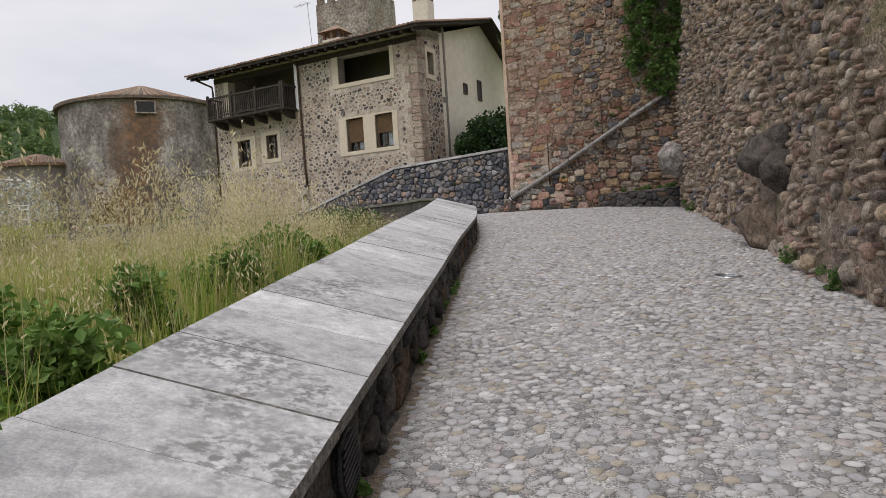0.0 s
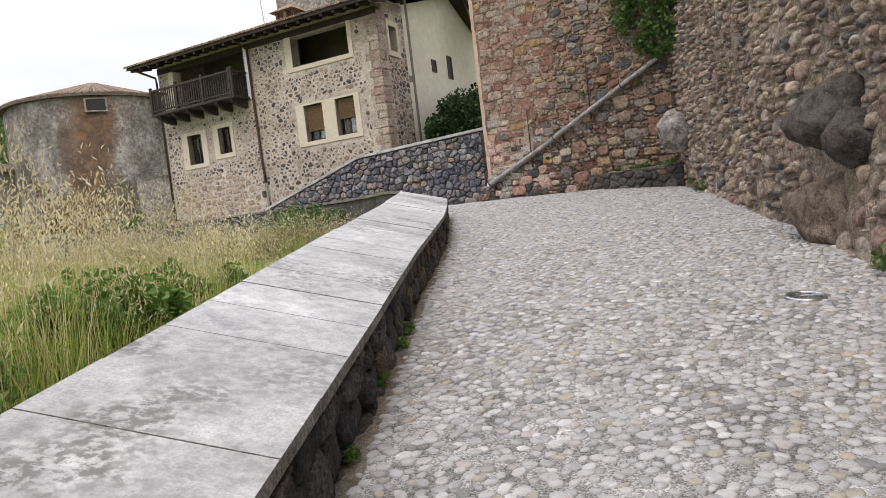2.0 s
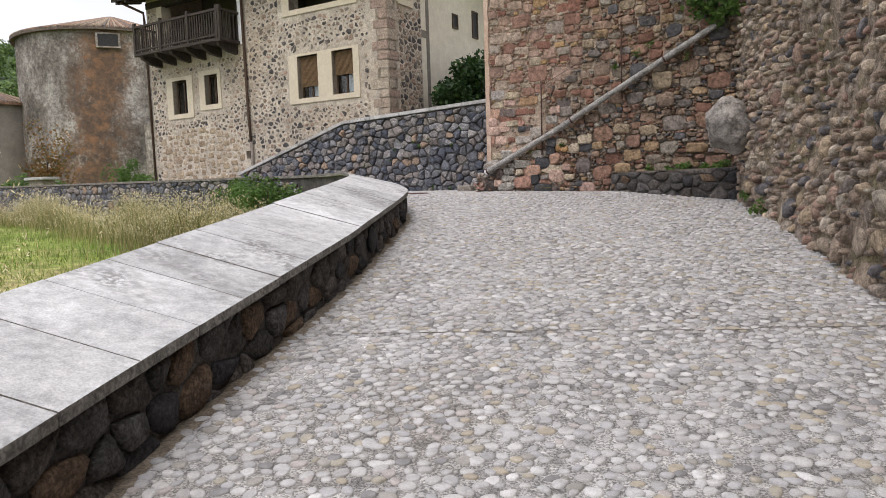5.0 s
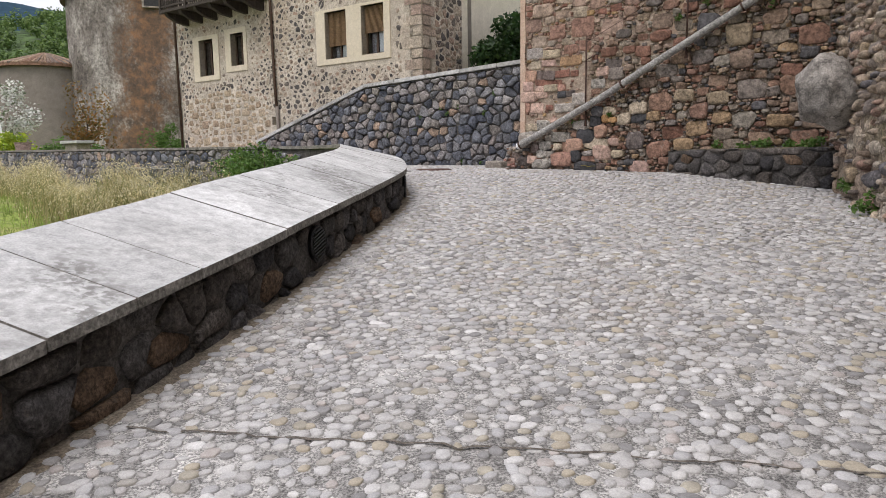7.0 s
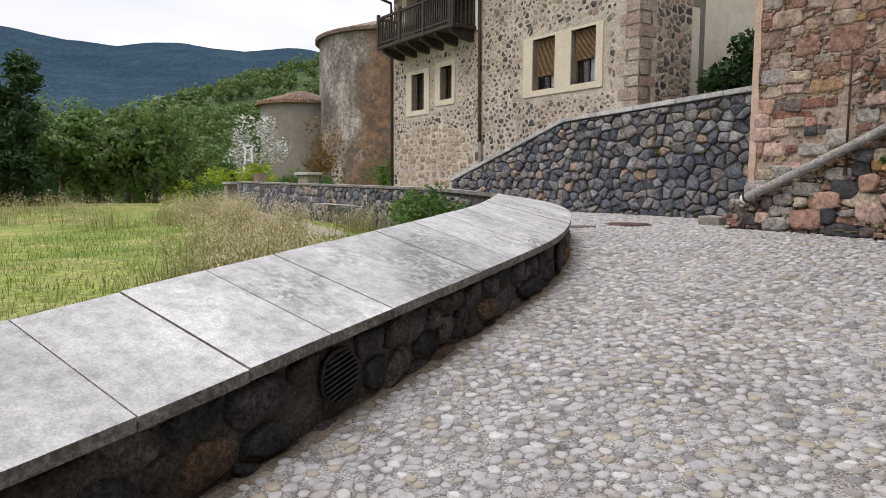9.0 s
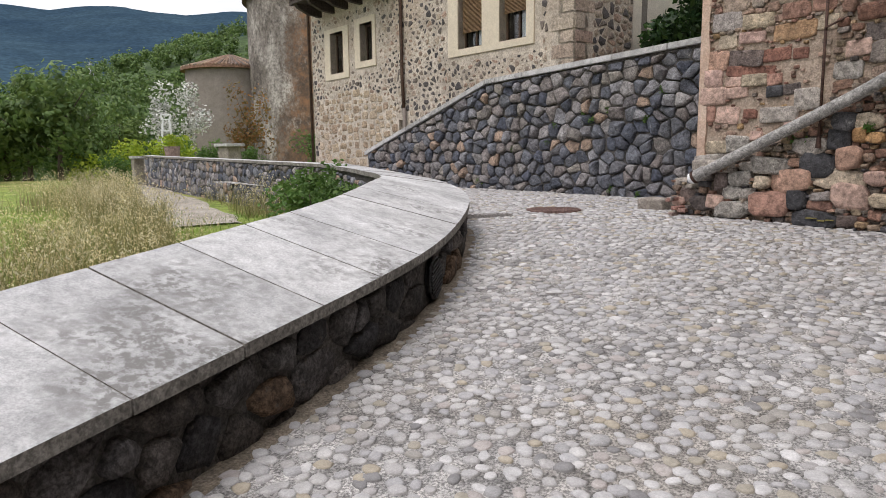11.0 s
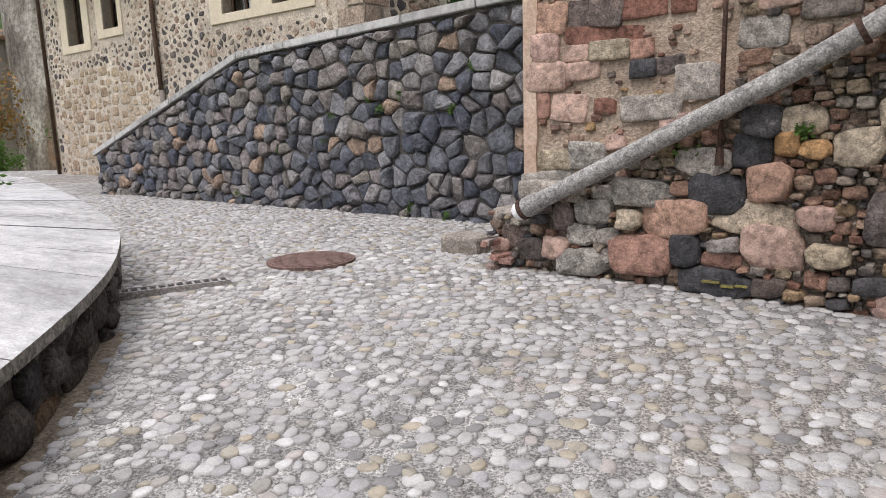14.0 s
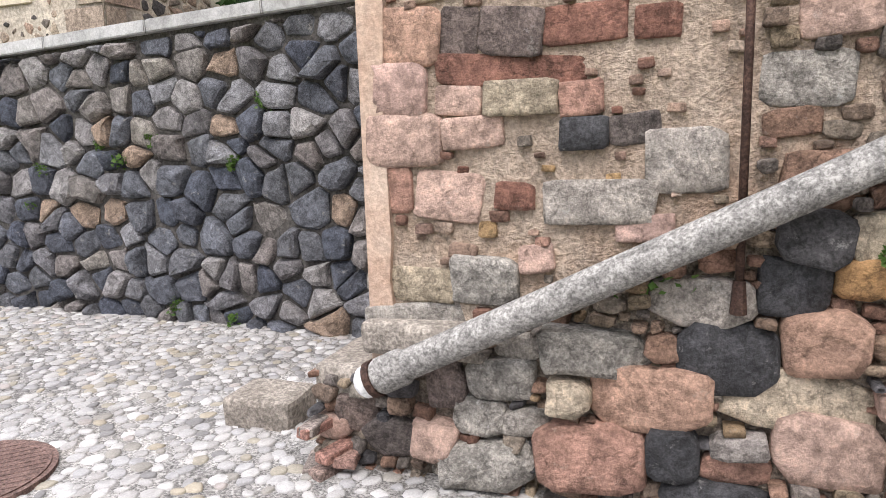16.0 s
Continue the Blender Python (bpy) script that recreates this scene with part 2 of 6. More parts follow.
M_QUOIN = pieces("quoin_stones", [(.36, .29, .235), (.40, .335, .27), (.34, .255, .21), (.42, .36, .29)], .93, 5, 40, .014, (.75, 1.15), crisp=.6)
M_TRIM = surface("cream_stone_trim", (.55, .485, .375), (.62, .555, .44), 2, 40, .85, .003, crisp=.25)
M_PLASTER = surface("cream_plaster", (.60, .55, .45), (.68, .63, .53), .6, 30, .9, .003, crisp=.25)
M_WOOD = surface("dark_weathered_wood", (.028, .022, .018), (.065, .052, .042), 4, 40, .75, .004, (6, 6, .6))
M_ROOFTILE = pieces("clay_roof_tiles", [(.22, .13, .09), (.27, .18, .12), (.18, .13, .10), (.30, .23, .16), (.15, .12, .10)], .92, 4, 40, .01)
M_TOWER = surface("old_tower_render", (.16, .135, .115), (.36, .325, .285), .7, 5, .96, .12, (1, 1, .6), third=(.22, .17, .13))
m_, n_, l_, b_ = material("streaked_tower_stone", 0.96)
b1_, b2_ = noise_node(n_, l_, .55, 7.0, .65, (1, 1, .6)), noise_node(n_, l_, 3.6, 8.0, .85)
c_ = ramp(n_, l_, b1_, [(.36, (.12, .104, .09)), (.5, (.225, .20, .178)), (.62, (.40, .37, .335))])
c_ = mix(n_, l_, c_, ramp(n_, l_, b2_, [(.40, (.45,) * 3), (.60, (1.45,) * 3)]), 1.0, "MULTIPLY")
tc_, xyz_ = n_.new("ShaderNodeTexCoord"), n_.new("ShaderNodeSeparateXYZ")
l_.new(tc_.outputs["Object"], xyz_.inputs[0])


def arith(op, a, b):
    k = n_.new("ShaderNodeMath")
    k.operation = op
    for sock, v in zip(k.inputs, (a, b)):
        if isinstance(v, (int, float)):
            sock.default_value = v
        else:
            l_.new(v, sock)
    return k.outputs[0]


turn_ = arith("ARCTAN2", arith("SUBTRACT", xyz_.outputs["Y"], 58.5), arith("SUBTRACT", xyz_.outputs["X"], -24.9))
mid_ = arith("ADD", arith("MULTIPLY", xyz_.outputs["Z"], .03), -1.52)
off_ = arith("ABSOLUTE", arith("SUBTRACT", turn_, mid_), 0)
off_ = arith("ADD", off_, arith("MULTIPLY", arith("SUBTRACT", b1_, .5), .55))
off_ = arith("ADD", off_, arith("MULTIPLY", arith("SUBTRACT", b2_, .5), .8))
streak_ = ramp(n_, l_, off_, [(.12, (.95,) * 3), (.40, (0, 0, 0))])
rust_ = ramp(n_, l_, noise_node(n_, l_, 1.6, 7.0, .75), [(.36, (.085, .065, .052)), (.5, (.165, .105, .07)), (.64, (.30, .155, .08))])
c_ = mix(n_, l_, c_, rust_, streak_)
l_.new(c_, b_.inputs["Base Color"])
bump(n_, l_, b_, b2_, 1.0, .12)
M_BIGTOWER = m_
M_GREYPLASTER = surface("grey_plaster", (.172, .148, .129), (.234, .207, .183), .5, 20, .93, .01, crisp=.4)
M_PIPE = pieces("lichened_cement_pipe", [(.30, .29, .275)], .9, 9, 90, .005, (.65, 1.2), (.52, .51, .49))
M_IRON = surface("rusty_iron", (.05, .03, .025), (.11, .065, .05), 12, 90, .75, .003, metal=.4)
M_RUSTPLATE = surface("rusty_brown_plate", (.145, .092, .08), (.21, .14, .122), 5, 80, .8, .004, metal=.25)
M_STEEL = surface("brushed_steel", (.35, .36, .37), (.5, .51, .52), 8, 90, .35, .001, metal=.9)
# plastic of the vents; also the painted dark inside openings and drain
M_BLACK = surface("black_plastic_and_dark_voids", (.015, .015, .016), (.035, .034, .034), 9, 60, .6, .002)
M_LAWN = surface("mown_lawn", (.10, .165, .02), (.23, .26, .06), .55, 14, .95, .05, third=(.30, .26, .11))
M_EARTH = surface("dry_earth", (.10, .08, .055), (.2, .165, .12), 2, 40, .98, .03)
M_BLIND = surface("bamboo_blind", (.16, .10, .055), (.26, .17, .095), 3, 60, .8, .004, (1, 1, 30))
M_FRAMEWOOD = surface("brown_window_wood", (.05, .03, .02), (.09, .055, .035), 5, 50, .6, .002)
M_INSIDE = surface("dark_inner_plaster", (.16, .14, .12), (.22, .2, .17), 2, 30, .95, .004, crisp=.4)
M_WHITE = surface("white_paint", (.72, .73, .74), (.82, .82, .82), 4, 40, .6, .002, crisp=.4)
M_LEAF = leafy("green_leaves", [(.05, .11, .022), (.085, .165, .035), (.065, .135, .028), (.12, .20, .05)])
M_IVY = leafy("dark_ivy_leaves", [(.012, .035, .012), (.025, .06, .018), (.018, .045, .015), (.04, .085, .02)], .45)
M_WOODS = leafy("broadleaf_crown", [(.060, .106, .030), (.095, .160, .042), (.075, .130, .036), (.135, .200, .055)])
M_LIME = leafy("lime_green_shrub", [(.30, .38, .03), (.38, .44, .05), (.22, .32, .03)])
M_RUSSET = leafy("russet_leaves", [(.20, .09, .03), (.25, .13, .04), (.14, .10, .03)])
M_BLOSSOM = leafy("white_blossom", [(.55, .55, .52), (.7, .7, .68), (.06, .10, .03), (.6, .6, .56)])
M_GRASS = leafy("tall_green_grass", [(.166, .280, .038), (.255, .370, .057), (.358, .422, .089), (.204, .319, .045), (.459, .447, .140)])
M_STRAW = leafy("dry_straw_grass", [(.50, .42, .18), (.58, .50, .25), (.42, .36, .14), (.62, .55, .32)])
M_OATS = leafy("pale_oat_spikelets", [(.66, .58, .36), (.72, .66, .46), (.60, .51, .28)])
M_BARK = surface("tree_bark", (.05, .04, .03), (.11, .09, .07), 6, 40, .95, .02, (4, 4, 1))
m_, n_, l_, b_ = material("window_glass", 0.05)
b_.inputs["Base Color"].default_value = (.75, .8, .82, 1)
b_.inputs["Transmission Weight"].default_value = 1.0
b_.inputs["Specular IOR Level"].default_value = 0.4
M_GLASS = m_


# ---- mesh helpers ----
def mesh_ob(name, V, F, mat, parent=None, label="", smooth=False):
    me = bpy.data.meshes.new(name)
    me.from_pydata([tuple(map(float, v)) for v in V], [], [tuple(f) for f in F])
    me.materials.append(mat)
    if smooth:
        me.polygons.foreach_set("use_smooth", [True] * len(me.polygons))
    me.update()
    ob = new(name, me)
    if parent:
        adopt(ob, parent)
    if label:
        ob["label"] = label
    return ob


def thing(name, label, category, at=(0, 0, 0), group="", kind=""):
    e = new(name)
    e.location = at
    e.empty_display_size = 0.2
    return tagged(e, label, category, group, kind)


def adopt(child, parent):
    """Parents child and keeps it where it stands."""
    child.parent = parent
    child.matrix_parent_inverse = Matrix.Translation(parent.location).inverted()  # parts carry world coordinates
    return child


def part(name, bm, mat, parent=None, label="", smooth=False, bevel=0.0):
    """Links a bmesh as one mesh object; its vertices are in world metres."""
    if bevel:
        bmesh.ops.bevel(bm, geom=bm.edges[:], offset=bevel, segments=2, affect="EDGES", clamp_overlap=True)
    bmesh.ops.recalc_face_normals(bm, faces=bm.faces[:])
    me = bpy.data.meshes.new(name)
    bm.to_mesh(me)
    bm.free()
    me.materials.append(mat)
    if smooth:
        me.polygons.foreach_set("use_smooth", [True] * len(me.polygons))
    ob = new(name, me)
    if parent:
        adopt(ob, parent)
    if label:
        ob["label"] = label
    return ob


class Frame:
    """A wall's own axes: s along it, d into it, z up."""
    def __init__(self, origin, degrees):
        a = radians(degrees)
        self.o = np.array([origin[0], origin[1], 0.0])
        self.u, self.n = np.array([math.cos(a), math.sin(a), 0]), np.array([-math.sin(a), math.cos(a), 0])

    def at(self, s, d, z):
        return self.o + np.multiply.outer(np.asarray(s, float), self.u) + np.multiply.outer(np.asarray(d, float), self.n) + np.multiply.outer(np.asarray(z, float), [0, 0, 1.0])


def box(fr, s0, s1, d0, d1, z0, z1, bm=None):
    bm = bm or bmesh.new()
    v = [bm.verts.new(fr.at(s, d, z)) for z in (z0, z1) for d in (d0, d1) for s in (s0, s1)]
    for q in ((0, 1, 3, 2), (4, 6, 7, 5), (0, 4, 5, 1), (2, 3, 7, 6), (0, 2, 6, 4), (1, 5, 7, 3)):
        bm.faces.new([v[i] for i in q])
    return bm


def tube(points, radius, sides=10, bm=None, caps=True):
    """A round bar along points; radius is one number or one per point."""
    bm = bm or bmesh.new()
    pts = [Vector(p) for p in points]
    rad = [radius] * len(pts) if isinstance(radius, (int, float)) else radius
    rings = []
    for i, p in enumerate(pts):
        t = (pts[min(i + 1, len(pts) - 1)] - pts[max(i - 1, 0)]).normalized()
        a = t.cross(Vector((0, 0, 1)) if abs(t.z) < 0.9 else Vector((1, 0, 0))).normalized()
        b = t.cross(a)
        rings.append([bm.verts.new(p + (a * math.cos(k * math.tau / sides) + b * math.sin(k * math.tau / sides)) * rad[i]) for k in range(sides)])
    for r0, r1 in zip(rings, rings[1:]):
        for k in range(sides):
            bm.faces.new((r0[k], r0[(k + 1) % sides], r1[(k + 1) % sides], r1[k]))
    if caps:
        bm.faces.new(rings[0][::-1])
        bm.faces.new(rings[-1])
    return bm


def wall_with_holes(fr, s0, s1, z0, z1, d0, d1, holes):
    """A wall of real thickness whose openings go right through."""
    ss = sorted({s0, s1, *[h for a in holes for h in a[:2]]})
    zz = sorted({z0, z1, *[h for a in holes for h in a[2:]]})
    def solid(i, j):
        if not (0 <= i < len(ss) - 1 and 0 <= j < len(zz) - 1):
            return False
        s, z = (ss[i] + ss[i + 1]) / 2, (zz[j] + zz[j + 1]) / 2
        return not any(a < s < b and c < z < d for a, b, c, d in holes)
    bm = bmesh.new()
    def quad(*p):
        bm.faces.new([bm.verts.new(fr.at(*q)) for q in p])
    for i in range(len(ss) - 1):
        for j in range(len(zz) - 1):
            if not solid(i, j):
                continue
            a, b, c, d = ss[i], ss[i + 1], zz[j], zz[j + 1]
            quad((a, d0, c), (b, d0, c), (b, d0, d), (a, d0, d))
            quad((b, d1, c), (a, d1, c), (a, d1, d), (b, d1, d))
            if not solid(i - 1, j): quad((a, d1, c), (a, d0, c), (a, d0, d), (a, d1, d))
            if not solid(i + 1, j): quad((b, d0, c), (b, d1, c), (b, d1, d), (b, d0, d))
            if not solid(i, j - 1): quad((a, d1, c), (b, d1, c), (b, d0, c), (a, d0, c))
            if not solid(i, j + 1): quad((a, d0, d), (b, d0, d), (b, d1, d), (a, d1, d))
    bmesh.ops.remove_doubles(bm, verts=bm.verts[:], dist=0.0005)
    return bm


def clip(poly, nx, nz, c):
    """The part of poly where nx*s + nz*z <= c."""
    out = []
    for i, p in enumerate(poly):
        q = poly[(i + 1) % len(poly)]
        a, b = nx * p[0] + nz * p[1] - c, nx * q[0] + nz * q[1] - c
        if a <= 0:
            out.append(p)
        if (a < 0 < b) or (b < 0 < a):
            k = a / (a - b)
            out.append((p[0] + (q[0] - p[0]) * k, p[1] + (q[1] - p[1]) * k))
    return out


def cells(s0, s1, z0, z1, w, h, rng, jitter=0.35, cuts=(), keep=None, vary=0.0, square=1.0):
    """Fitted stones: the cells round jittered seeds, courses h high with stones w long."""
    seeds = []
    z, row = z0 + h / 2, 0
    while z < z1 + h:
        hh = h * (1 + rng.uniform(-vary, vary))
        s = s0 - rng.random() * w
        while s < s1 + w:
            ww = w * (1 + rng.uniform(-vary, vary))
            seeds.append((s + rng.uniform(-jitter, jitter) * w, z + rng.uniform(-jitter, jitter) * h))
            s += ww
        z, row = z + hh, row + 1
    P = np.array(seeds)
    k = w / h * square
    Q = P * (1, k)
    out = []
    for i, (s, z) in enumerate(P):
        if not (s0 - w * .4 < s < s1 + w * .4 and z0 - h * .4 < z < z1 + h * .4):
            continue
        dd = ((Q - Q[i]) ** 2).sum(1)
        near = np.argsort(dd)[1:15]
        poly = [(s - 2 * w, z - 2 * h), (s + 2 * w, z - 2 * h), (s + 2 * w, z + 2 * h), (s - 2 * w, z + 2 * h)]
        for j in near:
            nx, nz = P[j, 0] - s, (P[j, 1] - z) * k * k
            poly = clip(poly, nx, nz, nx * (P[j, 0] + s) / 2 + nz * (P[j, 1] + z) / 2)
        for c in ((-1, 0, -s0), (1, 0, s1), (0, -1, -z0), (0, 1, z1), *cuts):
            poly = clip(poly, *c)
            if len(poly) < 3:
                break
        if len(poly) < 3:
            continue
        if keep and not (keep(s, z) and all(keep(*p) for p in poly)):
            continue
        out.append(np.array(poly))
    return out


def stone(poly, rng, gap, bulge, rough=0.0, dome=0.78, deep=0.04, corners=14, trim=.22, boxy=False):
    """Verts (s, out, z) and faces of one stone with a broken, uneven front."""
    c = poly.mean(0)
    r = np.abs(poly - c).mean() * 1.3 + 1e-6
    p = c + (poly - c) * max(0.3, 1 - gap * rng.uniform(.6, 1.7) / r)
    q = []
    for i in range(len(p)):
        a, b = p[i], p[(i + 1) % len(p)]
        q += [a * (1 - trim) + b * trim, a * trim + b * (1 - trim)]
    q = np.array(q)
    if len(q) > corners:
        q = q[np.linspace(0, len(q) - 1, corners).round().astype(int)]
    n = len(q)
    q = q + rng.normal(0, 1, q.shape) * rough * r
    tilt = np.clip(rng.normal(0, .22, 2), -.4, .4) * bulge / r
    lift = bulge * rng.uniform(.35, 1.4)
    V = [(a, -deep, b) for a, b in q]
    for scale, up in ((1.0, .7), (.93, .96), (.6, 1.03)) if boxy else ((1.0, .40), (dome + (1 - dome) * .45, .82), (dome * .72, 1.02)):
        for a, b in c + (q - c) * scale:
            chip = noise.noise(Vector((a * 11, b * 11, lift * 90))) * .30 + noise.noise(Vector((a * 31, b * 31, lift * 40))) * .16
            V.append((a, lift * (up + chip) + (a - c[0]) * tilt[0] + (b - c[1]) * tilt[1], b))
    V.append((c[0], lift * 1.04, c[1]))
    F = []
    for i in range(n):
        j = (i + 1) % n
        F += [(k * n + i, k * n + j, (k + 1) * n + j, (k + 1) * n + i) for k in range(3)] + [(3 * n + i, 3 * n + j, 4 * n)]
    return np.array(V), F


def rubble(s0, s1, z0, z1, sizes, rng, shape=1.5, square=2.6, keep=None, taken=(), gap=.008, wob=.10, tries=1.6):
    """Stones of many sizes packed by turns, the largest first; taken holds (s, z, width, height) of stones already there."""
    R = np.array([tuple(t) for t in taken], float).reshape(-1, 4)
    boxes, count = np.zeros((60000, 4)), len(R)
    boxes[:count] = R
    out = []
    area = (s1 - s0) * (z1 - z0)
    for size in sizes:
        for _ in range(int(area / (size * size / shape) * tries)):
            w = size * rng.uniform(.75, 1.3)
            h = w / shape * rng.uniform(.75, 1.3)
            s, z = rng.uniform(s0, s1), rng.uniform(z0, z1)
            if keep and not keep(s, z, w, h):
                continue
            B = boxes[:count]
            if count and ((np.abs(B[:, 0] - s) < (B[:, 2] + w) * .48 + gap) & (np.abs(B[:, 1] - z) < (B[:, 3] + h) * .48 + gap)).any():
                continue
            boxes[count] = (s, z, w, h)
            count += 1
            out.append(blockish(s, z, w, h, rng, square, wob))
    return out


def blockish(s, z, w, h, rng, square=2.6, wob=.10):
    """The uneven outline of one stone: rounded where square is near 2, else broken with blunt corners."""
    poly = []
    turn = rng.uniform(-.12, .12)
    if square < 2.5:
        ring = [(k + rng.uniform(-.25, .25)) * math.tau / 9 for k in range(9)]
        ring = [(math.cos(a), math.sin(a)) for a in ring]
    else:
        cut = .9 / square
        ring = []
        for a, b in ((-1, -1), (1, -1), (1, 1), (-1, 1)):
            one, two = (a, b * (1 - cut * rng.uniform(.3, 2.2))), (a * (1 - cut * rng.uniform(.3, 2.2)), b)
            ring += [one, two] if a * b > 0 else [two, one]
    for x, y in ring:
        x, y = x * (1 + rng.uniform(-wob, wob)) * w / 2, y * (1 + rng.uniform(-wob, wob)) * h / 2
        poly.append((s + x - y * turn, z + y + x * turn))
    return np.array(poly)


def lay(polys, place, mat, parent, rng, name="stone", near=None, count=300, gap=.012, bulge=.03, rough=.03, smooth=True, **kw):
    """Stones on a wall: the count nearest to the spot near are parts of their own, the rest one joined part."""
    cen = [p.mean(0) for p in polys]
    order = sorted(range(len(polys)), key=lambda i: (cen[i][0] - near[0]) ** 2 + (cen[i][1] - near[1]) ** 2) if near else range(len(polys))
    V, F, off = [], [], 0
    for rank, i in enumerate(order):
        v, f = stone(polys[i], rng, gap, bulge, rough, **kw)
        w = place(v[:, 0], v[:, 1], v[:, 2])
        if rank < count:
            mesh_ob(name, w, f, mat, parent, smooth=smooth)
        else:
            V.append(w)
            F += [tuple(k + off for k in g) for g in f]
            off += len(w)
    if V:
        ob = mesh_ob(name + "work", np.concatenate(V), F, mat, parent, smooth=smooth)
        ob["kind"] = "stuff"


def sheet(name, place, ss, zz, mat, parent=None, wobble=0.0, smooth=True):
    """A surface over a grid of (s, z), a little uneven."""
    S, Z = np.meshgrid(ss, zz)
    P = place(S.ravel(), np.zeros(S.size), Z.ravel())
    if wobble:
        P = P + np.array([[noise.noise(Vector(p) * 2.1) * wobble, noise.noise(Vector(p) * 2.1 + Vector((9, 3, 1))) * wobble, 0] for p in P])
    n = len(ss)
    F = [(j * n + i, j * n + i + 1, (j + 1) * n + i + 1, (j + 1) * n + i) for j in range(len(zz) - 1) for i in range(n - 1)]
    return mesh_ob(name, P, F, mat, parent, smooth=smooth)


# ---- plan ----
FACADE = Frame((-6.05, 31.3), -28.37)      # the house's front
TERRACE = Frame((-0.5, 25.3), -28.37)      # the dark retaining wall
RED = Frame((3.55, 21.35), -27.46)         # the red sandstone wall


def path_z(y):
    y = np.asarray(y, float)
    return np.where(y < 20, 0.1 * y, 2.0 + 0.1 * 2.2 * (1 - np.exp(-(y - 20) / 2.2)) * 0.75)


def paving_z(x, y):
    """The paved surface, with its slight dips."""
    x, y = np.asarray(x, float), np.asarray(y, float)
    return path_z(y) + .006 * np.sin(x * 2.1 + 1.3 * np.sin(y * 1.7)) * np.sin(y * 1.9 + x * .6) + .003 * np.sin(x * 4.3 - y * 3.1)


EDGE_Y = [-6, 0, 3.2, 6.9, 9.7, 11.8, 13, 14.1, 15.5, 16.8, 17.5, 18.2, 19.2, 19.8, 20.4, 21.0, 21.7, 23.07, 24.5, 25.4]
EDGE_X = [-1.3, -.75, -.42, -.03, .24, .50, .64, .72, .79, .85, .85, .74, .50, .30, .08, -.28, -.75, -2.17, -3.83, -5.0]
BASE_Y = [-6, 2, 5.76, 6.87, 8, 10.4, 12.3, 14.3, 16.2, 18.0, 20.2]
BASE_X = [2.6, 3.35, 3.74, 3.91, 4.2, 4.95, 5.2, 5.72, 6.1, 6.4, 6.9]


def smooth_line(ys, xs, y):
    """A line through the knots with rounded corners."""
    k = np.linspace(-.5, .5, 9)
    return np.mean([np.interp(np.asarray(y) + d, ys, xs) for d in k], axis=0)


def edge_x(y):
    return smooth_line(EDGE_Y, EDGE_X, y)


def base_x(y):
    return smooth_line(BASE_Y, BASE_X, y)


def meadow_z(x, y):
    x, y = np.asarray(x, float), np.asarray(y, float)
    near = np.interp(y, [-20, 0, 8, 14, 20, 26, 60], [-.5, .55, 1.0, 1.25, 1.45, 1.6, 1.8])
    far = np.hypot(x + 5, y - 15)
    drop = -5.0 * np.clip((far - 32) / 60, 0, 1) ** 1.3
    return near + drop


# ---- ground, one sheet to the horizon ----
def build_ground():
    xs = np.concatenate([np.geomspace(-2500, -60, 22), np.linspace(-55, -6, 34), np.linspace(-5, 9, 29), np.linspace(12, 60, 9), np.geomspace(80, 2500, 14)])
    ys = np.concatenate([-np.geomspace(2500, 20, 18), np.linspace(-15, 45, 61), np.linspace(50, 120, 15), np.geomspace(140, 2500, 16)])
    X, Y = np.meshgrid(xs, ys)
    Z = meadow_z(X, Y)
    inner = edge_x(np.clip(Y, -6, 25.4)) - 0.5
    under = (X > inner) & (Y < 34) | (Y > 24.6) & (X > -3.7 - (Y - 24.6) * 1.53) & (X < 60)
    Z = np.where(under, np.minimum(Z, path_z(np.clip(Y, -30, 60)) - 0.35), Z)
    n = len(xs)
    F = [(j * n + i, j * n + i + 1, (j + 1) * n + i + 1, (j + 1) * n + i) for j in range(len(ys) - 1) for i in range(n - 1)]
    ob = mesh_ob("ground", np.stack([X, Y, Z], -1).reshape(-1, 3), F, M_LAWN, smooth=True)
    tagged(ob, "mown meadow with green and dry patches", "ground", kind="structure")


build_ground()


# ---- the cobbled path ----
def build_path():
    ys = np.concatenate([np.linspace(-12, 2, 29), np.linspace(2.2, 36, 170)])
    V, F = [], []
    cols = 24
    for y in ys:
        x0 = edge_x(min(y, 25.4)) - .35 - max(0, y - 25.0) * 1.5
        x1 = max(base_x(min(y, 20.2)) + .5, 3.2)
        for i in range(cols):
            x = x0 + (x1 - x0) * i / (cols - 1)
            V.append((x, y, float(paving_z(x, y))))
    for j in range(len(ys) - 1):
        for i in range(cols - 1):
            F.append((j * cols + i, j * cols + i + 1, (j + 1) * cols + i + 1, (j + 1) * cols + i))
    ob = mesh_ob("road", V, F, M_BED, smooth=True)
    tagged(ob, "cobbled path of rounded grey river pebbles set in mortar", "path", kind="structure")
    return ob


road = build_path()


# ---- wall of river boulders ----
WALL_S = np.linspace(-6, 20.2, 263)


def boulder_place(s, out, z):
    """s runs along the foot of the wall by its y; the wall leans back a little."""
    s, out, z = np.asarray(s, float), np.asarray(out, float), np.asarray(z, float)
    lean = 0.07 * np.maximum(0, z - path_z(s))
    belly = .10 * np.sin(s * 1.15 + .5) * np.sin(z * 1.3 + 1)
    return np.stack([base_x(s) + lean + belly - out * .96, s + out * .24, z], -1)


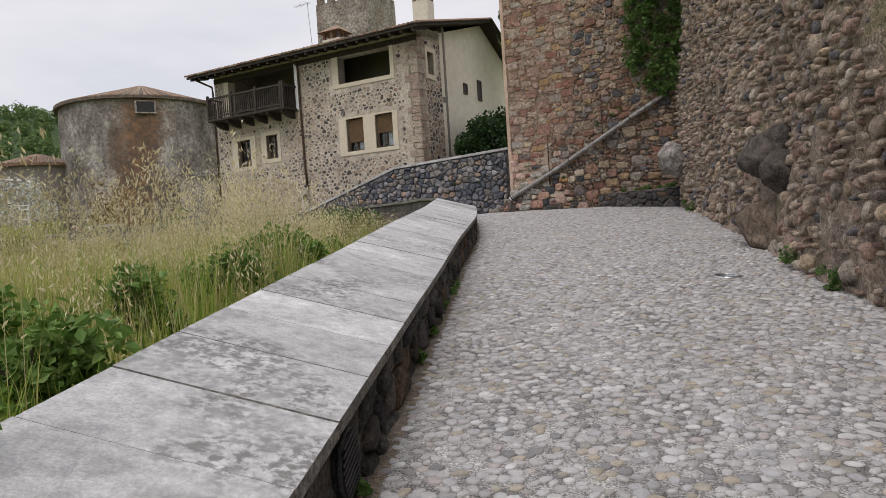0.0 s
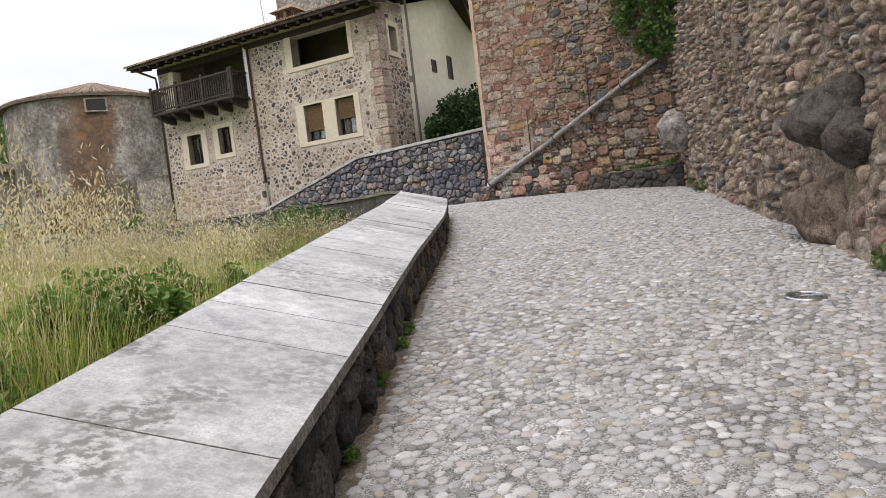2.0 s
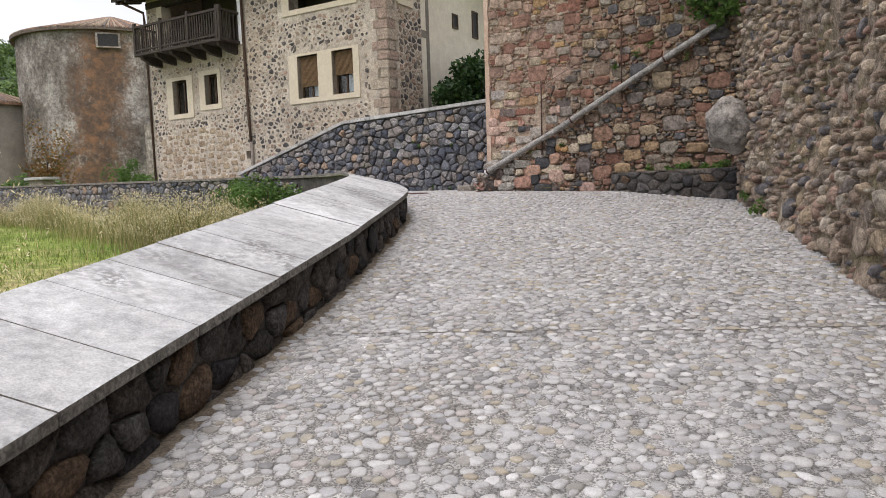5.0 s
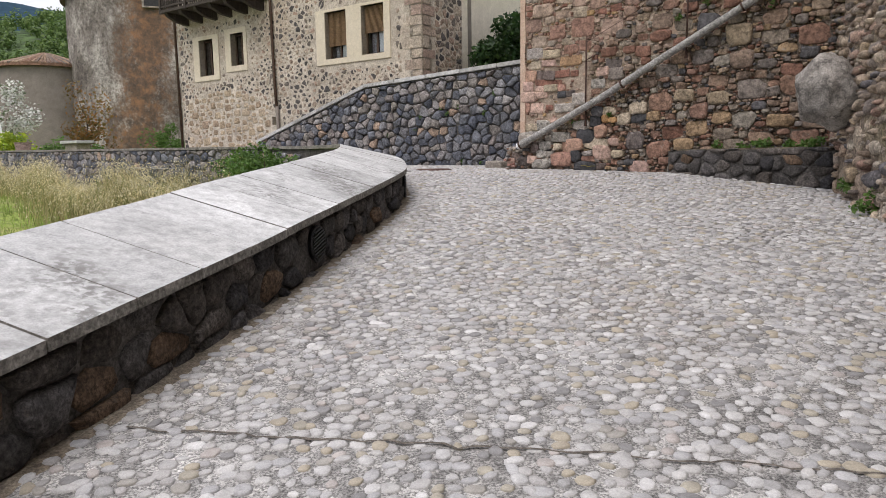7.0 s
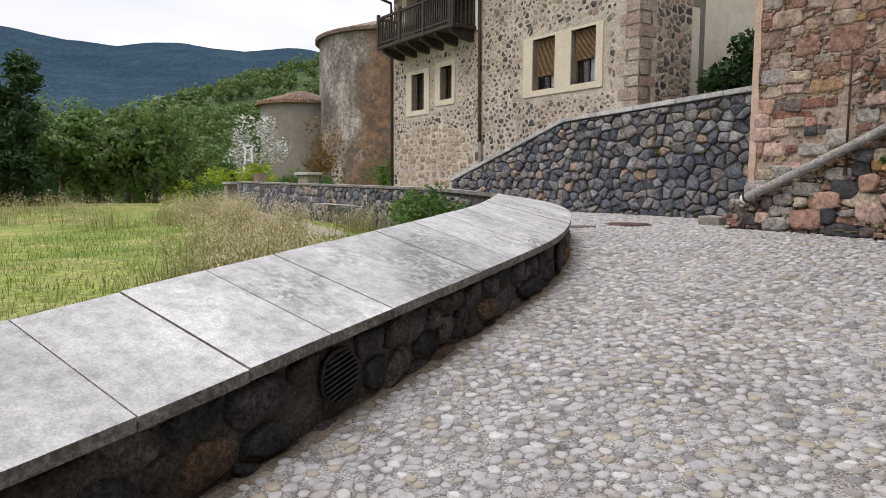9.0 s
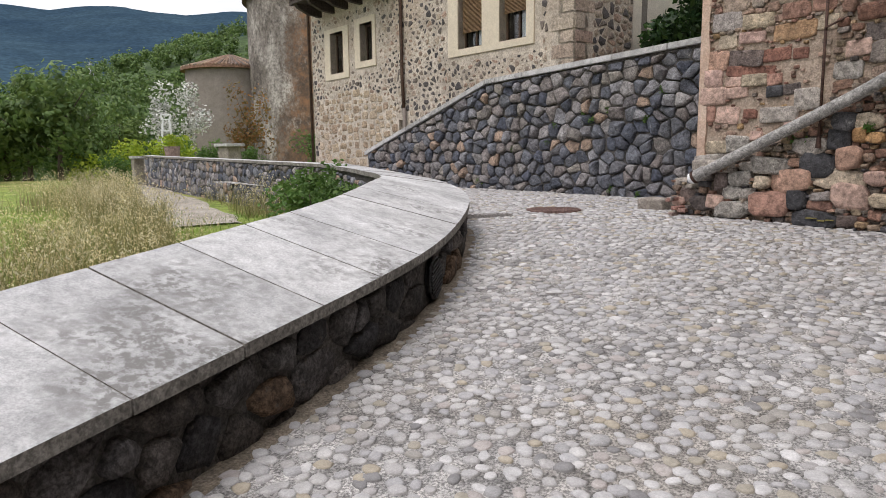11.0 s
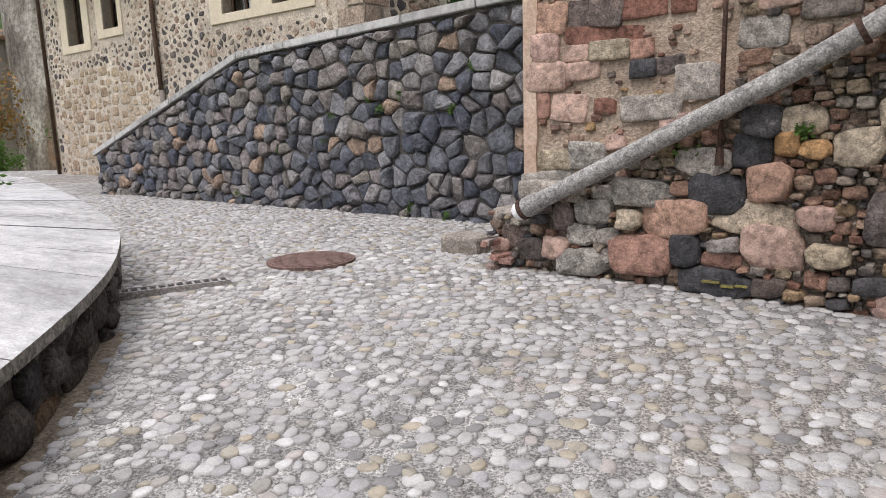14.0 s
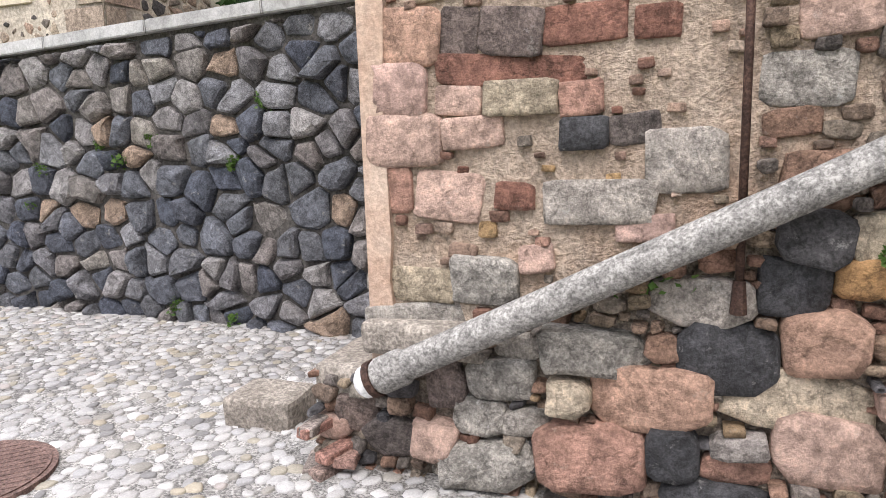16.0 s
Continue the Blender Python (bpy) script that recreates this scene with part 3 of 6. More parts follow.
def build_boulder_wall():
    ss, zz = np.linspace(-6, 21, 136), np.linspace(-1, 10.5, 60)
    wall = sheet("wall_east", boulder_place, ss, zz, M_RUBBLE_BED, wobble=.09)
    # thickness behind the face
    V = np.concatenate([boulder_place(np.array([s] * 2), [-1.2, -1.2], [-1, 10.5]) for s in ss])
    top = np.concatenate([boulder_place(np.array([s] * 2), [0, -1.2], [10.5, 10.5]) for s in ss])
    F = [(2 * i, 2 * i + 1, 2 * i + 3, 2 * i + 2) for i in range(len(ss) - 1)]
    k = len(V)
    back = mesh_ob("wall_core", np.concatenate([V, top]), F + [(k + a, k + b, k + c, k + d) for a, b, c, d in F], M_RUBBLE_BED, wall)
    tagged(wall, "tall wall of rounded river boulders in crumbling mortar", "wall", kind="structure")
    return wall


wall_east = build_boulder_wall()


# ---- red sandstone wall ----
def build_red_wall():
    bm = box(RED, -1.42, 5.2, 0.0, 1.1, 1.2, 13.0)
    wall = part("wall_north", bm, M_RED_BED)
    tagged(wall, "old wall of red sandstone blocks and mixed rubble with worn mortar", "wall", kind="structure")
    side = part("return_wall", box(RED, -1.42, -.6, 1.1, 7.5, 1.2, 13.0), M_RED_BED, wall)
    return wall


wall_north = build_red_wall()


# ---- dark retaining wall with its sloping top ----
def terrace_top(s):
    return np.interp(s, [-5.62, -1.35, 3.2, 8], [2.80, 4.10, 4.30, 4.5])


def build_terrace():
    bm = bmesh.new()
    prof = [(-5.55, 1.6), (3.6, 1.6), (3.6, float(terrace_top(3.6))), (-1.35, 4.10), (-5.55, 2.82)]
    front = [bm.verts.new(TERRACE.at(s, 0, z)) for s, z in prof]
    back = [bm.verts.new(TERRACE.at(s, .5, z)) for s, z in prof]
    bm.faces.new(front)
    bm.faces.new(back[::-1])
    for i in range(5):
        j = (i + 1) % 5
        bm.faces.new((front[j], front[i], back[i], back[j]))
    wall = part("wall_terrace", bm, M_BASALT_BED)
    tagged(wall, "retaining wall of dark basalt stones with a sloping top", "wall", kind="structure")
    # light coping slabs
    knots = list(np.linspace(-5.62, -1.35, 6)) + list(np.linspace(-1.35, 3.5, 6))[1:]
    for a, b in zip(knots, knots[1:]):
        bm = bmesh.new()
        v = [bm.verts.new(TERRACE.at(s, d, float(terrace_top(s)) + h)) for s, d, h in [(q, d, h) for q in (a + .004, b - .004) for d, h in ((-.07, 0), (.5, 0), (.5, .09), (-.07, .09))]]
        for q in ((0, 1, 2, 3), (7, 6, 5, 4), (0, 4, 5, 1), (1, 5, 6, 2), (2, 6, 7, 3), (3, 7, 4, 0)):
            bm.faces.new([v[i] for i in q])
        part("coping_slab", bm, M_COPING, wall, "pale limestone coping slab", bevel=.008)
    # the raised ground behind it
    V = [TERRACE.at(s, d, z) for s, d, z in [(-1.35, .45, 4.05), (6, .45, 4.2), (6, 14, 5.2), (-1.0, 14, 5.2), (-5.6, .45, 2.75), (-5.6, 4.2, 2.3), (-1.2, 5.4, 4.3)]]
    ob = mesh_ob("terrace", V, [(0, 1, 2, 3, 6), (4, 0, 6, 5)], M_EARTH)
    tagged(ob, "raised earth terrace behind the basalt wall", "ground", kind="structure")
    return wall


wall_terrace = build_terrace()


# ---- low wall with wide tilted slabs ----
def low_line():
    """The outer edge of the slabs: points (x, y, top z, width, tilt) from the near end round the bend and on along the lane."""
    pts = []
    for y in np.arange(-6, 24.61, .1):
        x = float(edge_x(y))
        z = float(np.interp(y, [-6, 14, 17, 20, 22, 24.6], [-.1, 1.905, 2.16, 2.38, 2.50, 2.66]))
        w = float(np.interp(y, [-6, 17, 19.5, 21.5, 24.6], [.95, .95, .95, .9, .5]))
        t = float(np.interp(y, [-6, 17, 20, 22, 24.6], [.27, .27, .22, .10, .0]))
        pts.append((x, y, z, w, t))
    x, y, z, w, t = pts[-1]
    for k in np.linspace(.02, 1, 60):
        pts.append((x + (-18.4 - x) * k, y + (34.0 - y) * k, z + (2.84 - z) * k, .42, 0.0))
    return np.array(pts)


LL = low_line()
d_ = np.gradient(LL[:, :2], axis=0)
for _ in range(6):
    d_ = (np.roll(d_, 1, 0) + d_ * 2 + np.roll(d_, -1, 0)) / 4 if _ else np.gradient(LL[:, :2], axis=0)
    d_[0], d_[-1] = d_[1], d_[-2]
d_ /= np.hypot(*d_.T)[:, None]
LN = np.stack([-d_[:, 1], d_[:, 0]], 1)      # towards the meadow
LS = np.concatenate([[0], np.cumsum(np.hypot(*np.diff(LL[:, :2], axis=0).T))])


def low_at(s, inn, up):
    """A point s metres along the slabs' outer edge, inn metres in from it and up metres over it."""
    x, y, z = (np.interp(s, LS, LL[:, i]) for i in range(3))
    nx, ny = np.interp(s, LS, LN[:, 0]), np.interp(s, LS, LN[:, 1])
    return np.stack([x + nx * inn, y + ny * inn, z + up], -1)


def build_low_wall():
    core_s = np.arange(0, LS[-1], .25)
    V, F = [], []
    for s in core_s:
        w, t = np.interp(s, LS, LL[:, 3]), np.interp(s, LS, LL[:, 4])
        for inn, up in ((.07, -1.6), (.07, -.055), (w - .05, t - .055), (w - .05, -1.6)):
            V.append(low_at(s, inn, up))
    for i in range(len(core_s) - 1):
        for k in range(4):
            a, b = i * 4 + k, i * 4 + (k + 1) % 4
            F.append((a, b, b + 4, a + 4))
    F += [(3, 2, 1, 0), tuple(len(V) - 4 + k for k in range(4))]
    wall = mesh_ob("parapet_wall", V, F, M_BASALT_BED)
    tagged(wall, "low curving wall of dark basalt under wide tilted limestone slabs", "wall", kind="structure")
    # slabs
    rng = random.Random(5)
    s = float(np.interp(14.11, LL[:, 1], LS)) - 35 * .572
    while s < LS[-1] - .3:
        step = rng.uniform(.565, .579) if s < 27 else rng.uniform(.8, 1.1)
        e = min(s + step, LS[-1])
        bm = bmesh.new()
        rows = []
        skew = rng.uniform(-.003, .003)
        for q in np.linspace(s + .005, e - .005, 4):
            w, t = float(np.interp(q, LS, LL[:, 3])), float(np.interp(q, LS, LL[:, 4]))
            rows.append([bm.verts.new(low_at(q, inn, up + skew)) for inn, up in ((0, 0), (0, -.06), (w, t - .06), (w, t))])
        for a, b in zip(rows, rows[1:]):
            for k in range(4):
                bm.faces.new((a[k], b[k], b[(k + 1) % 4], a[(k + 1) % 4]))
        bm.faces.new(rows[0][::-1])
        bm.faces.new(rows[-1])
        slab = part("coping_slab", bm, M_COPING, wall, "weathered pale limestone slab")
        # upright faces take the moss colour with side shading in it
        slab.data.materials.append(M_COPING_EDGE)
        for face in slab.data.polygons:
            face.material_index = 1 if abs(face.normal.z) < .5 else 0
        s = e
    return wall


parapet = build_low_wall()


# ---- the stone house ----
def build_house():
    house = thing("house", "two-storey stone house with timber balcony and clay tile roof", "house", tuple(FACADE.at(0.4, 3, 2.1)))
    wa, wb, wc = (2.4, 3.3, 5.42, 6.84), (-4.1, -3.28, 5.4, 6.68), (-2.27, -1.58, 5.62, 6.72)
    wa2 = (3.92, 4.8, 5.42, 6.84)
    bal, log = (-4.5, -.2, 7.62, 9.75), (2.15, 4.85, 8.42, 9.6)
    small = (-.3, .05, 3.5, 3.78)
    holes = [wa, wa2, wb, wc, bal, log, small]
    front = part("wall", wall_with_holes(FACADE, -5.4, 6.2, 1.2, 10.0, 0, .45, holes), M_FACADE, house, "mortared front wall studded with dark stones")
    rng = random.Random(11)
    # rooms added unseen behind the openings, toned dark to deepen their shade
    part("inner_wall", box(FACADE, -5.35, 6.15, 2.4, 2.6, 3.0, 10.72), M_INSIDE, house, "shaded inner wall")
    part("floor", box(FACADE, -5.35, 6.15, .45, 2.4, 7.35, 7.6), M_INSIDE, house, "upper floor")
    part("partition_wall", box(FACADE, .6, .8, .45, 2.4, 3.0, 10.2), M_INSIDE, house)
    # added dark door closes the doorway, where sky would show through
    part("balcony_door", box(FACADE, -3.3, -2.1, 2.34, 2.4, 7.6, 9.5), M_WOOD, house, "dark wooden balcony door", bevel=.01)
    # side: stone end, then plaster gable
    C = FACADE.at(6.2, 0, 0)
    SIDE = Frame((C[0], C[1]), -28.37 + 90)
    stone_side = part("wall", wall_with_holes(SIDE, .0, 2.0, 2.5, 10.3, -.0, .45, [(.75, 1.3, 8.35, 9.3)]), M_FACADE, house, "stone end wall with quoins")
    bm = bmesh.new()
    prof = [(2.0, 2.5), (11.0, 2.5), (11.0, 9.6), (6.5, 11.75), (2.0, 10.35)]
    f0 = [bm.verts.new(SIDE.at(s, .06, z)) for s, z in prof]
    f1 = [bm.verts.new(SIDE.at(s, .45, z)) for s, z in prof]
    bm.faces.new(f0)
    bm.faces.new(f1[::-1])
    for i in range(5):
        bm.faces.new((f0[(i + 1) % 5], f0[i], f1[i], f1[(i + 1) % 5]))
    gable = part("gable_wall", bm, M_PLASTER, house, "cream plastered gable wall")
    bm = bmesh.new()
    v = [bm.verts.new(SIDE.at(*p)) for p in ((0, 0, 9.95), (2.0, 0, 9.95), (2.0, 0, 10.42), (0, 0, 9.97))]
    bm.faces.new(v)
    part("gable_infill", bm, M_FACADE, house)
    bm = bmesh.new()
    ends = [[bm.verts.new(FACADE.at(s, d, z)) for d, z in ((.45, 1.2), (10.6, 1.2), (10.6, 9.7), (6.5, 11.75), (.45, 10.15))] for s in (-5.4, -4.95)]
    bm.faces.new(ends[0])
    bm.faces.new(ends[1][::-1])
    for i in range(5):
        bm.faces.new((ends[0][i], ends[1][i], ends[1][(i + 1) % 5], ends[0][(i + 1) % 5]))
    part("wall", bm, M_FACADE, house, "far end wall")
    part("rear_wall", box(FACADE, -5.4, 6.2, 10.6, 11, 1.2, 9.8), M_PLASTER, house)
    for a, b, c, d in ((5.85, 6.2, 8.0, 8.9), (4.3, 4.6, 8.1, 8.5)):
        w = part("window", wall_with_holes(SIDE, a - .06, b + .06, c - .06, d + .06, .02, .09, [(a, b, c, d)]), M_FRAMEWOOD, house, "small dark window in the gable")
        # opaque black sheet stands in for the unlit room
        part("pane", box(SIDE, a, b, .05, .056, c, d), M_BLACK, w)
    w = part("window", wall_with_holes(SIDE, .6, 1.45, 8.15, 9.5, -.05, .1, [(.75, 1.3, 8.35, 9.3)]), M_TRIM, house, "side window in a cream stone surround")
    # opaque dark sheet in place of the shaded room behind
    part("pane", box(SIDE, .75, 1.3, .25, .26, 8.35, 9.3), M_INSIDE, w)

    # windows in cream surrounds
    def window(name, outer, opens, blind, label):
        w = part(name, wall_with_holes(FACADE, *outer, -.035, .30, opens), M_TRIM, house, label, bevel=.006)
        for k, (a, b, c, d) in enumerate(opens):
            fr = part("window_frame", wall_with_holes(FACADE, a, b, c, d, .20, .26, [(a + .06, (a + b) / 2 - .03, c + .06, d - .06), ((a + b) / 2 + .03, b - .06, c + .06, d - .06)]), M_FRAMEWOOD, w, "brown wooden casement")
            part("pane", box(FACADE, a + .05, b - .05, .225, .231, c + .05, d - .05), M_GLASS, w)
            if blind:
                drop = (d - c) * blind[k]
                bm = bmesh.new()
                z, rows = d - .01, []
                while z > d - drop:
                    for dd, dz in ((.125, 0), (.10, -.006), (.10, -.02), (.125, -.026)):
                        rows.append([bm.verts.new(FACADE.at(q, dd, z + dz)) for q in (a + .04, b - .04)])
                    z -= .03
                for r0, r1 in zip(rows, rows[1:]):
                    bm.faces.new((r0[0], r0[1], r1[1], r1[0]))
                part("roller_blind", bm, M_BLIND, w, "woven bamboo roller blind")
                part("curtain", box(FACADE, (a + b) / 2 - .06, b - .12, .262, .27, c + .08, d - .3), M_WHITE, w, "white curtain behind the glass")
        return w
    window("window", (2.0, 5.05, 5.25, 6.92), [wa, wa2], (.72, .55), "double window in a cream stone surround with bamboo blinds")
    window("window", (-4.45, -2.95, 5.22, 6.82), [wb], None, "window in a wide cream stone surround")
    window("window", (-2.58, -1.40, 5.43, 6.90), [wc], None, "small window in a cream stone surround")
    part("loggia_frame", wall_with_holes(FACADE, 1.82, 5.05, 8.24, 9.62, -.035, .3, [(log[0], log[1], log[2], 9.63)]), M_TRIM, house, "cream stone frame of the open loggia", bevel=.006)
    part("balcony_jamb", box(FACADE, -4.75, -4.45, -.035, .4, 7.62, 9.6), M_TRIM, house, "cream stone jamb")
    part("balcony_jamb", box(FACADE, -.32, -.16, -.035, .4, 7.62, 9.75), M_WHITE, house, "white painted jamb")

    # quoins at the corner
    z, k = 4.2, 0
    while z < 9.7:
        h = rng.uniform(.26, .36)
        wd = (.62, .38)[k % 2] * rng.uniform(.9, 1.1)
        for fr, a, b in ((FACADE, 6.2 - wd, 6.2), (SIDE, 0, 1.0 - wd)):
            bm = box(fr, a + .008, b - .002, -.008 - .01 * rng.random(), .1, z + .006, z + h - .006)
            part("quoin", bm, M_QUOIN, front if fr is FACADE else stone_side, bevel=.015)
        z, k = z + h, k + 1

    # balcony
    balc = part("balcony", box(FACADE, -5.0, -.25, -.95, 0, 7.62, 7.72), M_WOOD, house, "dark timber balcony", bevel=.006)
    for s in np.linspace(-4.7, -.5, 6):
        bm = bmesh.new()
        pr = [(-.9, 7.62), (0, 7.62), (0, 7.28), (-.45, 7.33), (-.85, 7.5)]
        a = [bm.verts.new(FACADE.at(s - .08, d, zz)) for d, zz in pr]
        b = [bm.verts.new(FACADE.at(s + .08, d, zz)) for d, zz in pr]
        bm.faces.new(a)
        bm.faces.new(b[::-1])
        for i in range(5):
            bm.faces.new((a[(i + 1) % 5], a[i], b[i], b[(i + 1) % 5]))
        part("bracket", bm, M_WOOD, balc)
    part("rail", box(FACADE, -5.0, -.25, -.95, -.87, 8.66, 8.74), M_WOOD, balc)
    part("rail", box(FACADE, -5.0, -.25, -.94, -.88, 7.80, 7.86), M_WOOD, balc)
    for s in (-4.96, -.30):
        part("rail", box(FACADE, s - .04, s + .04, -.9, 0, 8.66, 8.74), M_WOOD, balc)
        for d in np.linspace(-.75, -.1, 5):
            part("baluster", tube([FACADE.at(s, d, 7.72), FACADE.at(s, d, 8.0), FACADE.at(s, d, 8.3), FACADE.at(s, d, 8.68)], [.02, .032, .02, .024], 6), M_WOOD, balc)
    for k, s in enumerate(np.linspace(-4.96, -.30, 38)):
        if k % 12 == 0 or k == 37:
            part("post", box(FACADE, s - .05, s + .05, -.96, -.86, 7.6, 8.85), M_WOOD, balc)
        else:
            part("baluster", tube([FACADE.at(s, -.91, 7.72), FACADE.at(s, -.91, 8.0), FACADE.at(s, -.91, 8.3), FACADE.at(s, -.91, 8.68)], [.02, .034, .02, .024], 6), M_WOOD, balc)

    # roof: boards and rafters, then rows of clay tiles
    def roof_z(d):
        return 10.0 + (d + .85) * .262 if d <= 6.5 else 11.93 - (d - 6.5) * .48
    bm = bmesh.new()
    pr = [(-.85, 10.0), (6.5, roof_z(6.5)), (11.3, roof_z(11.3)), (11.3, roof_z(11.3) - .1), (6.5, roof_z(6.5) - .12), (-.85, 9.88)]
    a = [bm.verts.new(FACADE.at(-6.35, d, z)) for d, z in pr]
    b = [bm.verts.new(FACADE.at(6.75, d, z)) for d, z in pr]
    bm.faces.new(a[::-1])
    bm.faces.new(b)
    for i in range(6):
        bm.faces.new((a[i], a[(i + 1) % 6], b[(i + 1) % 6], b[i]))
    roof = part("roof", bm, M_WOOD, house, "shallow clay tile roof with dark timber eaves")
    for s in np.linspace(-6.1, 6.5, 24):
        bm = bmesh.new()
        v = [bm.verts.new(FACADE.at(s + ds, d, roof_z(d) - .12 + h)) for ds in (-.06, .06) for d, h in ((-.8, 0), (.3, 0), (.3, -.16), (-.8, -.12))]
        for q in ((0, 1, 2, 3), (7, 6, 5, 4), (0, 4, 5, 1), (1, 5, 6, 2), (2, 6, 7, 3), (3, 7, 4, 0)):
            bm.faces.new([v[i] for i in q])
        part("rafter", bm, M_WOOD, roof)
    part("wall_plate", box(FACADE, -5.4, 6.2, -.03, .25, 9.62, 9.86), M_WOOD, roof)
    for k, s in enumerate(np.arange(-6.35, 6.8, .205)):
        d0 = -.93 + .03 * rng.random()
        V, F = [], []
        for d in (d0, -.4, 2.5, 6.5, 8.9, 11.3):
            for a in np.linspace(0, math.pi, 6):
                V.append(FACADE.at(s + .088 * math.cos(a), d, roof_z(d) + .02 + .085 * math.sin(a)))
        for i in range(5):
            for j in range(5):
                F.append((i * 6 + j, i * 6 + j + 1, i * 6 + j + 7, i * 6 + j + 6))
        F.append(tuple(range(5, -1, -1)))
        mesh_ob("tile", V, F, M_ROOFTILE, roof, smooth=False)
    # gutter and downpipes
    part("drainpipe", tube([FACADE.at(-5.95, -.75, 9.85), FACADE.at(-5.48, -.08, 9.5), FACADE.at(-5.45, -.08, 9.2), FACADE.at(-5.42, -.07, 2.0)], .05, 8), M_FRAMEWOOD, house, "brown metal drainpipe", smooth=True)
    part("drainpipe", tube([FACADE.at(-.05, -.7, 9.85), FACADE.at(-.05, -.09, 9.6), FACADE.at(.0, -.08, 5.0), FACADE.at(.08, -.08, 3.7)], .05, 8), M_FRAMEWOOD, house, "brown metal drainpipe", smooth=True)
    part("drainpipe", tube([FACADE.at(.08, -.08, 4.1), FACADE.at(.09, -.08, 2.0)], .056, 8), M_GREYPLASTER, house, "grey lower length of drainpipe", smooth=True)

    # chimneys with little tiled hats
    for s, d, z0, h, r in ((-1.1, 4.4, 11.0, .95, .55), (4.75, 3.4, 10.9, 1.5, .40)):
        ch = part("chimney", box(FACADE, s - r, s + r, d - r * .8, d + r * .8, z0, z0 + h), M_PLASTER, house, "rendered chimney with a clay tile hat", bevel=.02)
        for ds in (-r * .8, 0, r * .8):
            for dd in (-r * .6, r * .6):
                part("hat_pillar", box(FACADE, s + ds - .07, s + ds + .07, d + dd - .07, d + dd + .07, z0 + h, z0 + h + .35), M_ROOFTILE, ch)
        bm = bmesh.new()
        base = [bm.verts.new(FACADE.at(s + a * (r + .15), d + b * (r + .1), z0 + h + .35)) for a, b in ((-1, -1), (1, -1), (1, 1), (-1, 1))]
        ridge = [bm.verts.new(FACADE.at(s + a * r * .4, d, z0 + h + .75)) for a in (-1, 1)]
        bm.faces.new(base[::-1])
        for q in ((base[0], base[1], ridge[1], ridge[0]), (base[1], base[2], ridge[1]), (base[2], base[3], ridge[0], ridge[1]), (base[3], base[0], ridge[0])):
            bm.faces.new(q)
        part("hat", bm, M_ROOFTILE, ch, "clay tile hat")
    return house, front, stone_side, SIDE, holes


house, house_front, house_side, SIDE, HOLES = build_house()


# ---- towers ----
def build_round_tower(name, cx, cy, r, z0, z1, peak, mat, label):
    tw = thing(name, label, "tower", (cx, cy, z0))
    V, F = [], []
    n = 72
    zz = np.linspace(z0, z1, 26)
    for z in zz:
        for k in range(n):
            a = k * math.tau / n
            q = r * (1.0 + .012 * (z1 - z) / (z1 - z0)) + .05 * noise.noise(Vector((math.cos(a) * r, math.sin(a) * r, z)) * .9)
            V.append((cx + q * math.cos(a), cy + q * math.sin(a), z))
    for j in range(len(zz) - 1):
        for k in range(n):
            F.append((j * n + k, j * n + (k + 1) % n, (j + 1) * n + (k + 1) % n, (j + 1) * n + k))
    wall = mesh_ob("wall", V, F, mat, tw, smooth=True)
    bm = bmesh.new()
    ro = r + .32
    tip = bm.verts.new((cx, cy, peak))
    rim = [bm.verts.new((cx + ro * math.cos(k * math.tau / n), cy + ro * math.sin(k * math.tau / n), z1 + .05)) for k in range(n)]
    low = [bm.verts.new((cx + ro * math.cos(k * math.tau / n), cy + ro * math.sin(k * math.tau / n), z1 - .12)) for k in range(n)]
    mid = bm.verts.new((cx, cy, z1 - .1))
    for k in range(n):
        j = (k + 1) % n
        bm.faces.new((rim[k], rim[j], tip))
        bm.faces.new((low[k], low[j], rim[j], rim[k]))
        bm.faces.new((low[j], low[k], mid))
    roof = part("roof", bm, M_ROOFTILE, tw, "clay tile roof")
    count = int(math.tau * ro / .26)
    for k in range(count):
        a = k * math.tau / count
        p0 = Vector((cx + ro * math.cos(a), cy + ro * math.sin(a), z1 + .06))
        p1 = Vector((cx + .35 * math.cos(a), cy + .35 * math.sin(a), peak + .02))
        side_v = Vector((-math.sin(a), math.cos(a), 0))
        V = [p + side_v * (w * math.cos(b)) + Vector((0, 0, w * .95 * math.sin(b))) for p, w in ((p0, .10), (p1, .03)) for b in np.linspace(0, math.pi, 5)]
        mesh_ob("tile", V, [(i, i + 1, i + 6, i + 5) for i in range(4)] + [(4, 3, 2, 1, 0)], M_ROOFTILE, roof)
    return tw, wall


big_tower, big_wall = build_round_tower("round_tower", -24.9, 58.5, 6.35, -2.0, 13.6, 15.75, M_BIGTOWER, "old round stone tower stained with orange lichen under a tile roof")
small_tower, small_wall = build_round_tower("round_annex", -32.4, 55.5, 3.2, -2.0, 9.0, 10.1, M_GREYPLASTER, "low round grey plastered annex under a tile roof")


